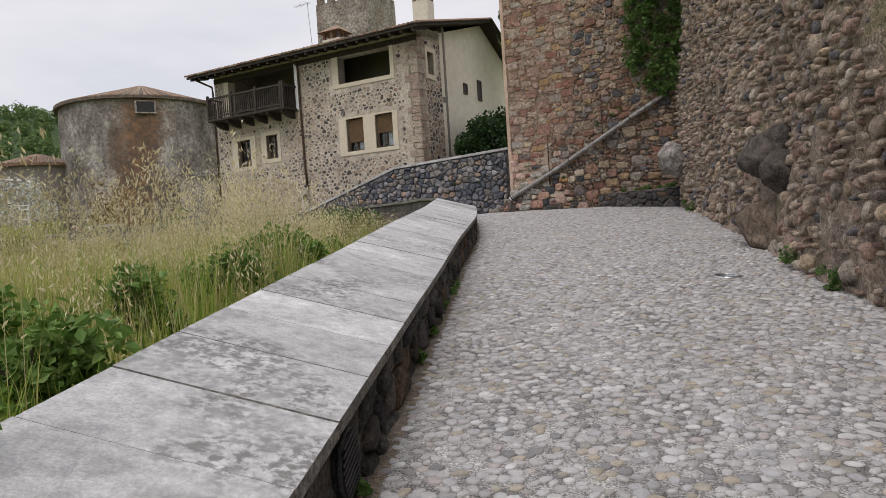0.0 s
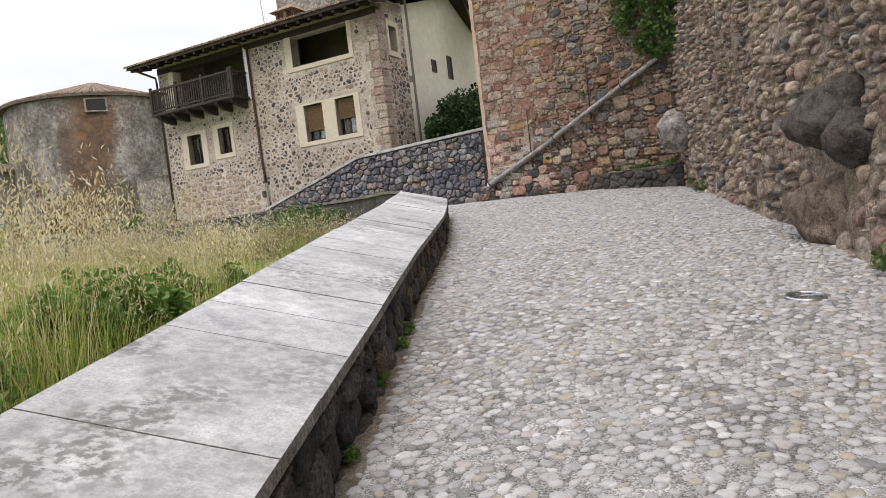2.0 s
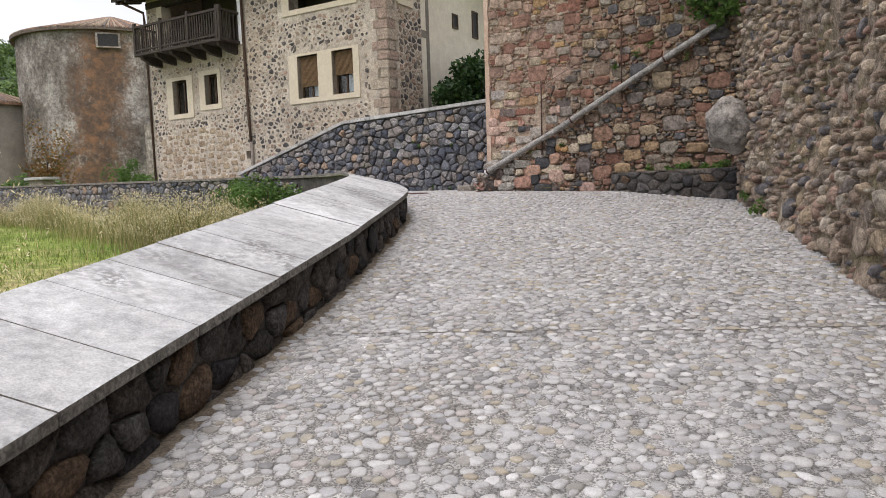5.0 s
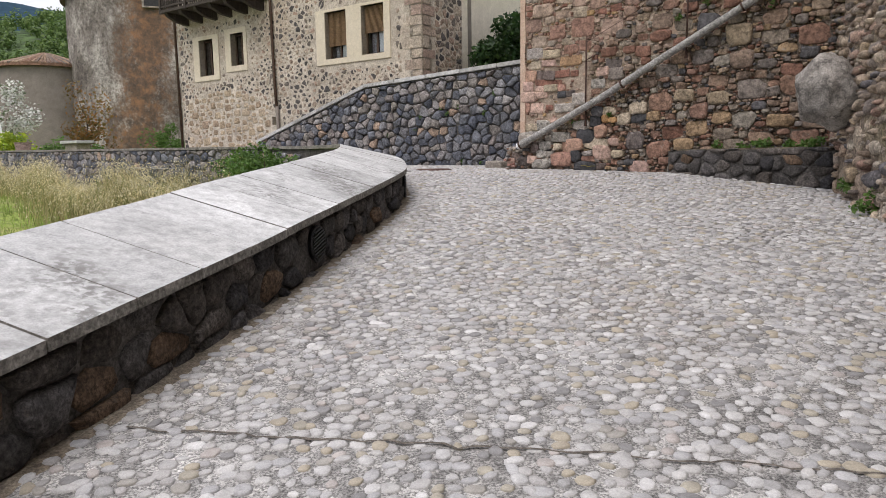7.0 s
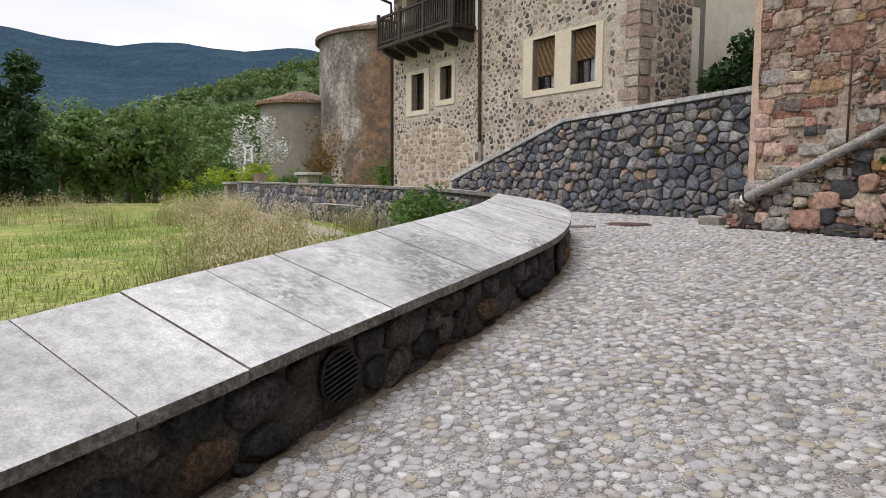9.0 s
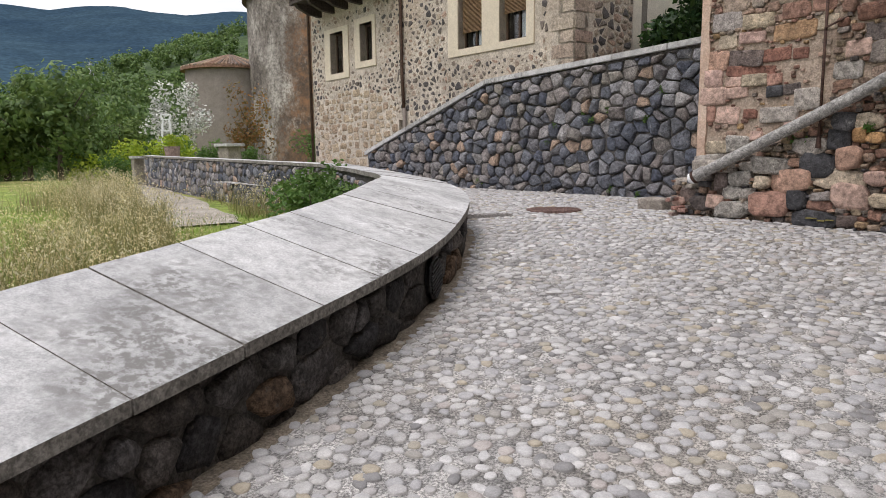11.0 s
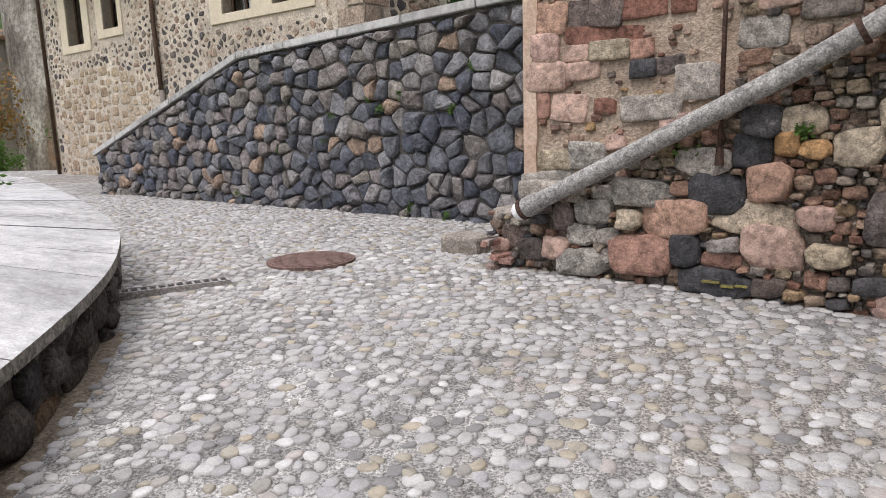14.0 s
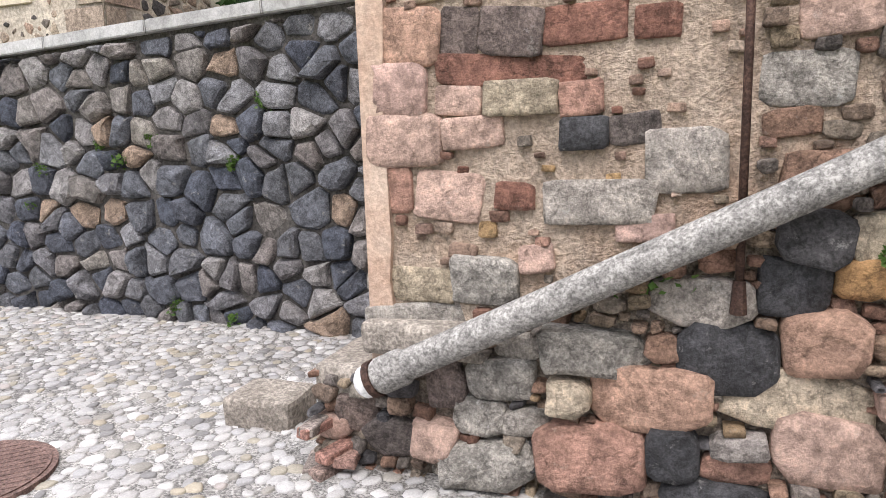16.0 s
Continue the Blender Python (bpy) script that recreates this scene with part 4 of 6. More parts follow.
def build_square_tower():
    tw = thing("square_tower", "tall square medieval stone tower with battlements", "tower", (-7, 64, 0))
    fr = Frame((-5.3, 60.4), -24)
    part("wall", box(fr, -5.4, 0, 0, 5.2, 0, 23.1), M_TOWER, tw)
    for fa, fb, m in ((-5.0, 0, "s"),):
        for k in range(5):
            a = -5.3 + k * 1.12
            part("merlon", box(fr, a, a + .62, 0, .45, 23.1, 23.9), M_TOWER, tw, bevel=.04)
            part("merlon", box(fr, -.45, 0, a + 5.4, a + 6.0, 23.104, 23.9), M_TOWER, tw, bevel=.04)
    return tw


build_square_tower()


# ---- fittings of walls and path ----
# footing that stands proud under the pipe
bm = bmesh.new()
pr = [(-1.70, 1.2), (4.6, 1.2), (4.6, 5.62), (3.4, 4.97), (-1.42, 2.42), (-1.70, 2.30)]
a = [bm.verts.new(RED.at(s, -.03, z)) for s, z in pr]
b = [bm.verts.new(RED.at(s, .02, z)) for s, z in pr]
bm.faces.new(a)
bm.faces.new(b[::-1])
for i in range(6):
    bm.faces.new((a[(i + 1) % 6], a[i], b[i], b[(i + 1) % 6]))
# earth-coloured footing mortar, darkened further as shade in the deep gaps
M_FOOT_BED = surface("earthy_gap_shade_mortar", (.10, .08, .066), (.31, .255, .205), 5, 50, .97, .05, crisp=1.2)
red_foot = part("footing", bm, M_FOOT_BED, wall_north, "rough rubble footing of the red wall")

# strip of old plaster on the corner
bm = bmesh.new()
zz = np.linspace(2.55, 12.8, 60)
rows = []
for z in zz:
    w = .07 + .035 * noise.noise(Vector((0, 3.1, z * 3.7))) + .02 * noise.noise(Vector((4, 0, z * 13)))
    rows.append([bm.verts.new(RED.at(s, d, z)) for s, d in ((-1.45, .4), (-1.45, -.03), (-1.42 + w, -.028), (-1.42 + w, .02))])
for r0, r1 in zip(rows, rows[1:]):
    for i in range(3):
        bm.faces.new((r0[i], r0[i + 1], r1[i + 1], r1[i]))
M_OLDPLASTER = surface("pink_old_plaster", (.42, .28, .205), (.55, .43, .345), 5, 50, .95, .01, crisp=.4)
part("corner_plaster", bm, M_OLDPLASTER, wall_north, "remains of pinkish plaster on the corner")


def build_pipe():
    ob = thing("drain_pipe", "long grey cement pipe sloping down the wall, spotted with lichen", "pipe", tuple(RED.at(-1.5, -.2, 2.45)))
    def along(s):
        return RED.at(s, -.205, float(np.interp(s, [-1.42, .28, .85, 3.4], [2.52, 3.36, 3.68, 5.06])))
    p0 = along(-1.33)
    pts = [along(k) for k in np.linspace(-1.33, 3.42, 24)]
    part("pipe", tube(pts, .059, 16), M_PIPE, ob, smooth=True)
    d = (along(-1.0) - p0) / np.linalg.norm(along(-1.0) - p0)
    part("socket", tube([p0 - d * .02, p0 + d * .0, p0 + d * .10, p0 + d * .12], [.062, .072, .072, .061], 16), M_PIPE, ob, "thicker pale collar", smooth=True)
    part("end_cap", tube([p0 - d * .10, p0 - d * .08, p0 - d * .02], [.045, .062, .066], 16), M_WHITE, ob, "whitened open end")
    for k in (-1.33, .62, 2.5):
        q = along(k) - d * .03
        part("strap", tube([q - d * .015, q + d * .015], .074, 14), M_IRON, ob, "rusty iron strap")
    return ob


build_pipe()


def build_rail_posts():
    for s, z0, z1 in ((-.09, 2.88, 4.42), (1.63, 3.9, 5.4)):
        rod = thing("iron_rod", "thin rusty iron handrail rod fixed to the wall", "rod", tuple(RED.at(s, -.16, z0)), "rods over the pipe")
        part("rod", tube([RED.at(s, -.125, z0), RED.at(s, -.125, z1)], .014, 8), M_IRON, rod, smooth=True)
        part("foot", tube([RED.at(s, -.125, z0 - .02), RED.at(s, -.125, z0 + .09)], [.028, .02], 8), M_IRON, rod)
        part("bracket", tube([RED.at(s, -.15, z1 - .42), RED.at(s + .12, -.05, z1 - .34), RED.at(s + .2, .03, z1 - .3)], .012, 6), M_IRON, rod)
    wire = thing("handrail_wire", "thin slack iron wire along the wall", "wire", tuple(RED.at(-.9, -.1, 3.4)))
    part("wire", tube([RED.at(-.09, -.16, 4.3), RED.at(.8, -.13, 4.72), RED.at(1.63, -.16, 5.36), RED.at(2.6, -.03, 5.45)], .005, 5), M_IRON, wire)


build_rail_posts()


def build_corner_blocks():
    g = random.Random(8)
    def block(name, label, fr, s0, s1, d0, d1, z0, z1, mat, bev=.03):
        bm = box(fr, s0, s1, d0, d1, z0, z1)
        bmesh.ops.subdivide_edges(bm, edges=bm.edges[:], cuts=2, use_grid_fill=True)
        for v in bm.verts:
            v.co += noise.noise_vector(v.co * 4.0) * .016
        ob = part(name, bm, mat, smooth=False)
        md = ob.modifiers.new("worn_edges", "BEVEL")
        md.width, md.segments, md.limit_method = bev, 2, "ANGLE"
        return tagged(ob, label, "stone block")
    fr = Frame((1.56, 22.56), -25)
    block("stone_block", "worn squared grey stone block lying on the path", fr, 0, .36, -.06, .24, 2.03, 2.26, M_STONEBLOCK)
    block("stone_block", "flat grey stone ledge at the wall corner", RED, -1.72, -1.43, -.06, .38, 2.34, 2.53, M_STONEBLOCK)
    block("stone_block", "rough stone packed under the ledge", RED, -1.70, -1.45, -.02, .34, 2.0, 2.335, M_STONEBLOCK)
    block("stone_block", "long flat ledge stone under the corner", RED, -1.47, -.95, -.1, .1, 2.60, 2.74, M_STONEBLOCK)
    for k in range(6):
        s, z = -1.78 + g.random() * .4, 2.09 + g.random() * .20
        w = g.uniform(.03, .055)
        fr2 = Frame(tuple(RED.at(s, -.13 - g.random() * .06, 0)[:2]), -27 + g.uniform(-25, 25))
        ob = block("brick_piece", "broken red brick pieces packed under the corner", fr2, -w, w, -.03, .16, z - .022, z + .022, M_BRICK, .008)
        ob["group"] = "brick pieces at the corner"
        ob["category"] = "brick"


M_STONEBLOCK = surface("grey_sandstone", (.20, .175, .15), (.34, .305, .265), 4, 60, .92, .012)
M_BRICK = pieces("broken_brick", [(.34, .21, .175), (.30, .22, .19), (.28, .235, .21), (.38, .21, .17)], .93, 12, 70, .01)
build_corner_blocks()


def build_manhole():
    ob = thing("manhole_cover", "round rusty brown iron manhole cover set in the path", "manhole cover", (.54, 22.2, float(path_z(22.2))))
    z = float(path_z(22.2))
    part("rim", tube([(.54, 22.2, z - .03), (.54, 22.2, z + .012)], .35, 40), M_RUSTPLATE, ob)
    part("lid", tube([(.54, 22.2, z - .03), (.54, 22.2, z + .018)], .325, 40), M_RUSTPLATE, ob, "ribbed iron lid")
    for k in np.linspace(-.27, .27, 13):
        h = math.sqrt(.31 ** 2 - k ** 2)
        f = Frame((.54, 22.2), 20)
        part("rib", box(f, -h, h, k - .009, k + .009, z + .016, z + .0205), M_RUSTPLATE, ob)


build_manhole()


M_CASTIRON = surface("grey_cast_iron", (.27, .255, .245), (.38, .36, .345), 9, 80, .7, .003, metal=.3)


def build_drain():
    f = Frame((-.36, 21.04), 37)
    z = float(path_z(21.2)) + .034
    ob = thing("drain_grate", "narrow iron drain grate across the path, slots filled black", "drain", (-.1, 21.2, z))
    # black block just under the bars stands in for the slots' shade
    part("pit", box(f, 0, .72, .02, .13, z - .12, z - .004), M_BLACK, ob)
    for a, b in ((0, .02), (.13, .15)):
        part("frame", box(f, 0, .72, a, b, z - .05, z + .006), M_CASTIRON, ob)
    for s in np.linspace(.0, .70, 13):
        part("bar", box(f, s, s + .018, .02, .13, z - .03, z + .004), M_CASTIRON, ob)


build_drain()


VENT_Y = (2.95, 14.2, 17.95)


def build_vents():
    for y in VENT_Y:
        s = float(np.interp(y, LL[:, 1], LS))
        c = low_at(s, .035, -.26)
        t = low_at(s + .1, .035, -.26) - low_at(s - .1, .035, -.26)
        t = t / np.linalg.norm(t)
        f = Frame((c[0], c[1]), math.degrees(math.atan2(t[1], t[0])))
        zc, r = c[2], .145
        ob = thing("wall_vent", "round black slatted vent set in the low wall", "vent", tuple(c), "vents in the low wall")
        ring = [f.at(r * math.cos(k), 0.0, zc + r * math.sin(k)) for k in np.linspace(0, math.tau, 29)]
        part("rim", tube(ring, .014, 8, caps=False), M_BLACK, ob, smooth=True)
        part("back", tube([f.at(0, .0, zc), f.at(0, .03, zc)], r, 28), M_BLACK, ob)
        for k in np.linspace(-.8, .8, 9):
            h = r * math.sqrt(1 - k * k)
            bm = box(f, -h, h, -.022, .0, zc + k * r - .008, zc + k * r + .004)
            bmesh.ops.rotate(bm, verts=bm.verts[:], cent=Vector(f.at(0, 0, zc)), matrix=Matrix.Rotation(radians(-12), 3, Vector(f.n)))
            part("slat", bm, M_BLACK, ob)


build_vents()


def build_spotlight():
    z = float(path_z(8.03))
    ob = thing("ground_light", "round steel ground spotlight let into the path", "light", (3.3, 8.03, z))
    ring = [(3.3 + .14 * math.cos(k), 8.03 + .14 * math.sin(k), z + .002 + .1 * .14 * math.sin(k)) for k in np.linspace(0, math.tau, 33)]
    part("ring", tube(ring, .017, 8, caps=False), M_STEEL, ob, "brushed steel ring", smooth=True)
    part("lens", tube([(3.3, 8.03, z - .03), (3.3, 8.03, z + .008)], .125, 28), M_GLASS, ob, "glass lens")
    part("housing", tube([(3.3, 8.03, z - .06), (3.3, 8.03, z - .031)], .125, 28), M_BLACK, ob)


build_spotlight()

# ---- planter in the corner, and the great boulders ----
PLANT = Frame((4.72, 20.55), -51)
bm = box(PLANT, 0, 2.75, .0, 1.1, 1.5, 2.40)
planter_wall = part("planter_wall", bm, M_BASALT_BED)
tagged(planter_wall, "low dark stone planter filling the wall corner", "planter", kind="structure")
part("soil", box(PLANT, .12, 2.7, .12, 1.08, 2.38, 2.425), M_EARTH, planter_wall, "dry earth")


def boulder(label, c, r, seed, mat, turn=0):
    bm = bmesh.new()
    bmesh.ops.create_icosphere(bm, subdivisions=4, radius=1)
    rot = Matrix.Rotation(radians(turn), 3, "Z")
    for v in bm.verts:
        p = v.co.copy()
        k = 1 + .30 * noise.noise(p * 1.3 + Vector((seed, 0, 0))) + .10 * noise.noise(p * 3.1 + Vector((0, seed, 0))) + .05 * noise.noise(p * 7) - .10 * max(0, .25 - abs(noise.noise(p * 2.2 + Vector((seed, 4, 0))))) + .02 * noise.noise(p * 19)
        # broad flat facets
        for q in range(9):
            d = Vector((math.sin(seed * 7 + q * 2.4), math.cos(seed * 3 + q * 1.7), math.sin(seed + q * 4.1))).normalized()
            k = min(k, (.80 + .04 * noise.noise(p * 5)) / max(.01, p.dot(d))) if p.dot(d) > .65 else k
        v.co = Vector(c) + rot @ Vector((p.x * r[0], p.y * r[1], p.z * r[2])) * k
    ob = part("boulder", bm, mat, smooth=True)
    return tagged(ob, label, "boulder")


M_BOULDER = pieces("weathered_boulder", [(.125, .105, .09)], .93, 2.2, 70, .05, (.5, 1.35), (.24, .21, .185), veins=.5)
M_BOULDER2 = pieces("brown_boulder", [(.25, .19, .14)], .93, 2.2, 70, .05, (.5, 1.35), (.30, .26, .21), veins=.5)
M_BOULDER3 = pieces("pale_grey_boulder", [(.36, .33, .30)], .93, 2.2, 70, .04, (.6, 1.25), (.44, .41, .38), veins=.5)
boulder("great pale grey boulder bedded in the wall over the planter", (6.10, 17.95, 3.12), (.38, .46, .50), 1.7, M_BOULDER3)
boulder("great dark boulder jutting out of the wall", (4.86, 9.95, 2.38), (.38, .66, .42), 3.2, M_BOULDER, 14)
boulder("split dark boulder jutting out of the wall", (4.66, 9.4, 2.08), (.27, .36, .31), 6.1, M_BOULDER, 10)
boulder("brown boulder at the foot of the wall", (4.80, 10.0, 1.34), (.33, .72, .44), 8.4, M_BOULDER2, 14)


# ---- garden end of the low wall ----
def build_garden_end():
    ob = thing("garden_pillar", "squat stone pillar with a pale slab on top", "pillar", (-18.9, 39.0, 1.3))
    f = Frame((-18.9, 39.0), -28)
    part("shaft", box(f, -.6, .6, -.3, .3, 1.3, 3.2), M_STONEBLOCK, ob, bevel=.03)
    part("cap", box(f, -.8, .8, -.42, .42, 3.2, 3.34), M_COPING, ob, "pale stone cap", bevel=.02)
    st = thing("garden_steps", "short flight of old stone steps", "steps", (-18.7, 34.1, 1.5))
    f = Frame((-19.6, 34.3), -28)
    for k in range(4):
        part("step", box(f, -.1, .95, .25 * k, .25 * k + .3, 1.3, 1.72 + .2 * k), M_STONEBLOCK, st, bevel=.02)
    p = thing("gate_post", "rough stone gate post under a slab", "post", (-19.9, 34.6, 1.4))
    part("post", box(f, -.55, -.1, -.1, .4, 1.3, 2.72), M_STONEBLOCK, p, bevel=.03)
    part("slab", box(f, -.65, .5, -.15, .5, 2.72, 2.82), M_COPING, p, bevel=.01)
    lane = []
    for k in np.linspace(.08, 1, 30):
        x, y = -5.2 + (-18.8 + 5.2) * k, 22.6 + (33.6 - 22.6) * k
        for w in (-1.7, -.7, .6, 1.2):
            edge = w in (-1.7, 1.2)
            w += .25 * noise.noise(Vector((k * 14, w, 0)))
            X, Y = x + w * .63, y + w * .78
            lane.append((X, Y, float(meadow_z(X, Y)) + (-.14 if edge else .035)))
    F = [(i * 4 + j, i * 4 + j + 1, i * 4 + j + 5, i * 4 + j + 4) for i in range(29) for j in range(3)]
    tagged(mesh_ob("gravel_path", lane, F, M_GRAVEL, smooth=True), "pale trodden gravel path along the low wall", "path", kind="structure")


M_GRAVEL = surface("pale_gravel", (.24, .21, .17), (.40, .365, .31), 2, 60, .97, .02)
build_garden_end()


# ---- roof aerial and tower details ----
def build_aerial():
    b = FACADE.at(-2.6, 4.4, 11.2)
    ob = thing("roof_aerial", "thin metal television aerial on the roof", "aerial", tuple(b))
    top = b + np.array([-.15, 0, 3.0])
    part("mast", tube([b, top], .02, 6), M_STEEL, ob)
    part("boom", tube([top + FACADE.u * -.9, top + FACADE.u * .2], .012, 5), M_STEEL, ob)
    for k in np.linspace(-.85, .1, 7):
        part("element", tube([top + FACADE.u * k - FACADE.n * .2, top + FACADE.u * k + FACADE.n * .2], .007, 5), M_STEEL, ob)


build_aerial()


def build_tower_details():
    c = np.array([-24.9, 58.5])
    d = np.array([-21.1, 50.3]) - c
    a = math.degrees(math.atan2(d[1], d[0]))
    f = Frame(tuple(c + d / np.hypot(*d) * 6.36), a + 90)
    w = part("window", wall_with_holes(f, -.75, .75, 12.3, 13.3, -.2, .3, [(-.62, .62, 12.4, 13.2)]), M_TOWER, big_tower, "small dark opening under the roof")
    # black sheet over the wall imitates the opening's dark inside
    part("pane", box(f, -.62, .62, -.17, -.13, 12.4, 13.2), M_BLACK, w)
    # small lean-to roof by the tower's foot
    sh = thing("lean_to", "small stone lean-to with a sloping tile roof at the tower's foot", "shed", (-17.6, 51.5, -1))
    f2 = Frame((-19.4, 51.4), -28)
    part("wall", box(f2, -.2, 3.2, 0, 2.5, -1, 7.0), M_TOWER, sh)
    bm = bmesh.new()
    v = [bm.verts.new(f2.at(s, dd, z)) for s, dd, z in ((-.4, -.3, 7.6), (3.4, -.3, 7.0), (3.4, 2.7, 7.0), (-.4, 2.7, 7.6))]
    bm.faces.new(v)
    bmesh.ops.solidify(bm, geom=bm.faces[:], thickness=.14)
    part("roof", bm, M_ROOFTILE, sh, "clay tile roof")


build_tower_details()


# a faded yellow paint mark on a footing stone
M_YELLOW = surface("faded_yellow_paint", (.14, .125, .05), (.27, .23, .06), 14, 70, .8, .003)
for s0, s1, z0, z1 in ((-.16, -.06, 2.158, 2.170), (-.05, .02, 2.140, 2.152), (.03, .10, 2.150, 2.160)):
    part("paint_mark", box(RED, s0, s1, -.145, -.115, z0, z1), M_YELLOW, red_foot, "faded yellow paint stroke")


# ---- cracks in the paving and dirt along the low wall ----
def build_crack(points, width):
    V, F = [], []
    for i, (x, y) in enumerate(points):
        y += .035 * noise.noise(Vector((x * 5, y, 0))) + .02 * noise.noise(Vector((x * 17, y, 3)))
        w = width * (.6 + .8 * abs(noise.noise(Vector((x * 9, y, 7)))))
        for d in (-w, w):
            V.append((x, y + d, float(paving_z(x, y + d)) + .010))
    F = [(2 * i, 2 * i + 2, 2 * i + 3, 2 * i + 1) for i in range(len(points) - 1)]
    mesh_ob("crack", V, F, M_CRACK, road, "thin dark joint across the paving")


M_DIRT = surface("brown_path_dirt", (.14, .11, .08), (.26, .22, .17), 4, 70, .98, .02)
CRACK_Y = 11.44
M_CRACK = surface("dirt_filled_crack", (.085, .074, .063), (.15, .13, .11), 9, 70, .98, .01)
build_crack([(x, CRACK_Y + (x - 2.0) * -.03) for x in np.arange(.6, 4.9, .06)], .009)
build_crack([(x, 18.33 - (x - 1.2) * .02) for x in np.arange(1.2, 4.9, .07)], .004)
V, F = [], []
ys = np.arange(1.5, 20.5, .12)
for i, y in enumerate(ys):
    w = .16 + .10 * noise.noise(Vector((0, y * 1.3, 2))) + .06 * noise.noise(Vector((0, y * 6, 5)))
    x = float(edge_x(y))
    for d in (-.1, .02, w):
        V.append((x + d, y, float(paving_z(x + d, y)) + (.004 if d < w else -.012)))
F = [(3 * i + k, 3 * i + k + 1, 3 * i + k + 4, 3 * i + k + 3) for i in range(len(ys) - 1) for k in range(2)]
mesh_ob("dirt_strip", V, F, M_DIRT, road, "brown dirt gathered along the low wall", smooth=True)


# ---- hills ----
VIEW = np.array([2.8, 11.8])


def polar(az, r):
    az = np.radians(az)
    return VIEW[0] - r * np.sin(az), VIEW[1] + r * np.cos(az)


def fbm(x, y, f, octaves=5):
    return sum(noise.noise(Vector((x * f * 2 ** k, y * f * 2 ** k, k * 7.3))) / 2 ** k for k in range(octaves))


def hill_height(az, r):
    el = np.interp(az, [-30, 10, 25, 36, 40, 44, 51, 58, 66, 80, 110], [5, 9, 10.4, 10.4, 9.1, 7.6, 5.3, 4.2, 3.4, 2.2, 1.0])
    t = min(1.0, max(0.0, (r - 75) / 225))
    return -2.5 + math.tan(math.radians(el)) * 300 * (t * t * (3 - 2 * t)) - max(0, r - 300) * .25


def ridge_height(az, r):
    el = np.interp(az, [-60, -20, 10, 30, 36, 39, 43, 47, 52, 58, 70, 100, 130], [3, 6, 9.5, 10.4, 11.0, 11.4, 10.8, 11.1, 10.5, 10.8, 11.2, 9, 5])
    t = min(1.0, max(0.0, (r - 420) / 980))
    return -6 + math.tan(math.radians(el)) * 1400 * t ** 1.15 - max(0, r - 1400) * .3


def relief(name, azs, rs, height, rough, freq, mat, label):
    V = []
    for r in rs:
        for a in azs:
            x, y = polar(a, r)
            V.append((x, y, height(a, r) + rough * fbm(x, y, freq) * min(1, (r - rs[0]) / (rs[-1] - rs[0]) * 3)))
    n = len(azs)
    F = [(j * n + i, (j + 1) * n + i, (j + 1) * n + i + 1, j * n + i + 1) for j in range(len(rs) - 1) for i in range(n - 1)]
    return tagged(mesh_ob(name, V, F, mat, smooth=True), label, "hill", kind="structure")


# distance haze is put into the ridge's blue base colour
M_FARHILL = surface("haze_blue_far_forest", (.021, .040, .062), (.036, .064, .086), .008, .16, .98, .2, crisp=.45)
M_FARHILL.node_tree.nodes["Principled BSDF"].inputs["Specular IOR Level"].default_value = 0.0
M_HILL = surface("wooded_hillside", (.025, .05, .015), (.06, .095, .03), .03, .4, .98, 1.0)
relief("backdrop", np.linspace(-60, 130, 230), np.linspace(420, 1700, 40), ridge_height, 11, .005, M_FARHILL, "forested mountain ridge with blue haze in its colour")
relief("backdrop_hill", np.linspace(-30, 110, 120), np.linspace(75, 420, 30), hill_height, 5, .02, M_HILL, "wooded green hillside")


# ---- plants ----
def fast_mesh(name, V, F, mat, parent=None, label=""):
    me = bpy.data.meshes.new(name)
    me.from_pydata(np.asarray(V).tolist(), [], F if isinstance(F, list) else F.tolist())
    me.materials.append(mat)
    me.update()
    ob = new(name, me)
    if parent:
        adopt(ob, parent)
    if label:
        ob["label"] = label
    return ob


def leaves(C, size, rng, aspect=.55, droop=0.0, facing=None):
    """Small pointed leaves, each a folded pair of faces."""
    n = len(C)
    a = rng.normal(0, 1, (n, 3))
    a[:, 2] = a[:, 2] * .6 - droop
    if facing is not None:      # leaves of a crown turn outwards
        out = facing + rng.normal(0, .38, (n, 3))
        out /= np.linalg.norm(out, axis=1)[:, None]
        a -= out * (a * out).sum(1)[:, None]
    a /= np.linalg.norm(a, axis=1)[:, None]
    b = np.cross(a, rng.normal(0, 1, (n, 3)) if facing is None else out)
    b /= np.linalg.norm(b, axis=1)[:, None] + 1e-9
    c = np.cross(a, b)
    s = (np.asarray(size) * rng.uniform(.6, 1.35, n))[:, None]
    V = np.stack([C - a * s * .5, C + b * s * aspect * .5 + c * s * .1, C + a * s * .5, C - b * s * aspect * .5 + c * s * .1], 1).reshape(-1, 3)
    k = np.arange(n)[:, None] * 4
    F = np.concatenate([k + [0, 1, 2], k + [0, 2, 3]])
    return V, F


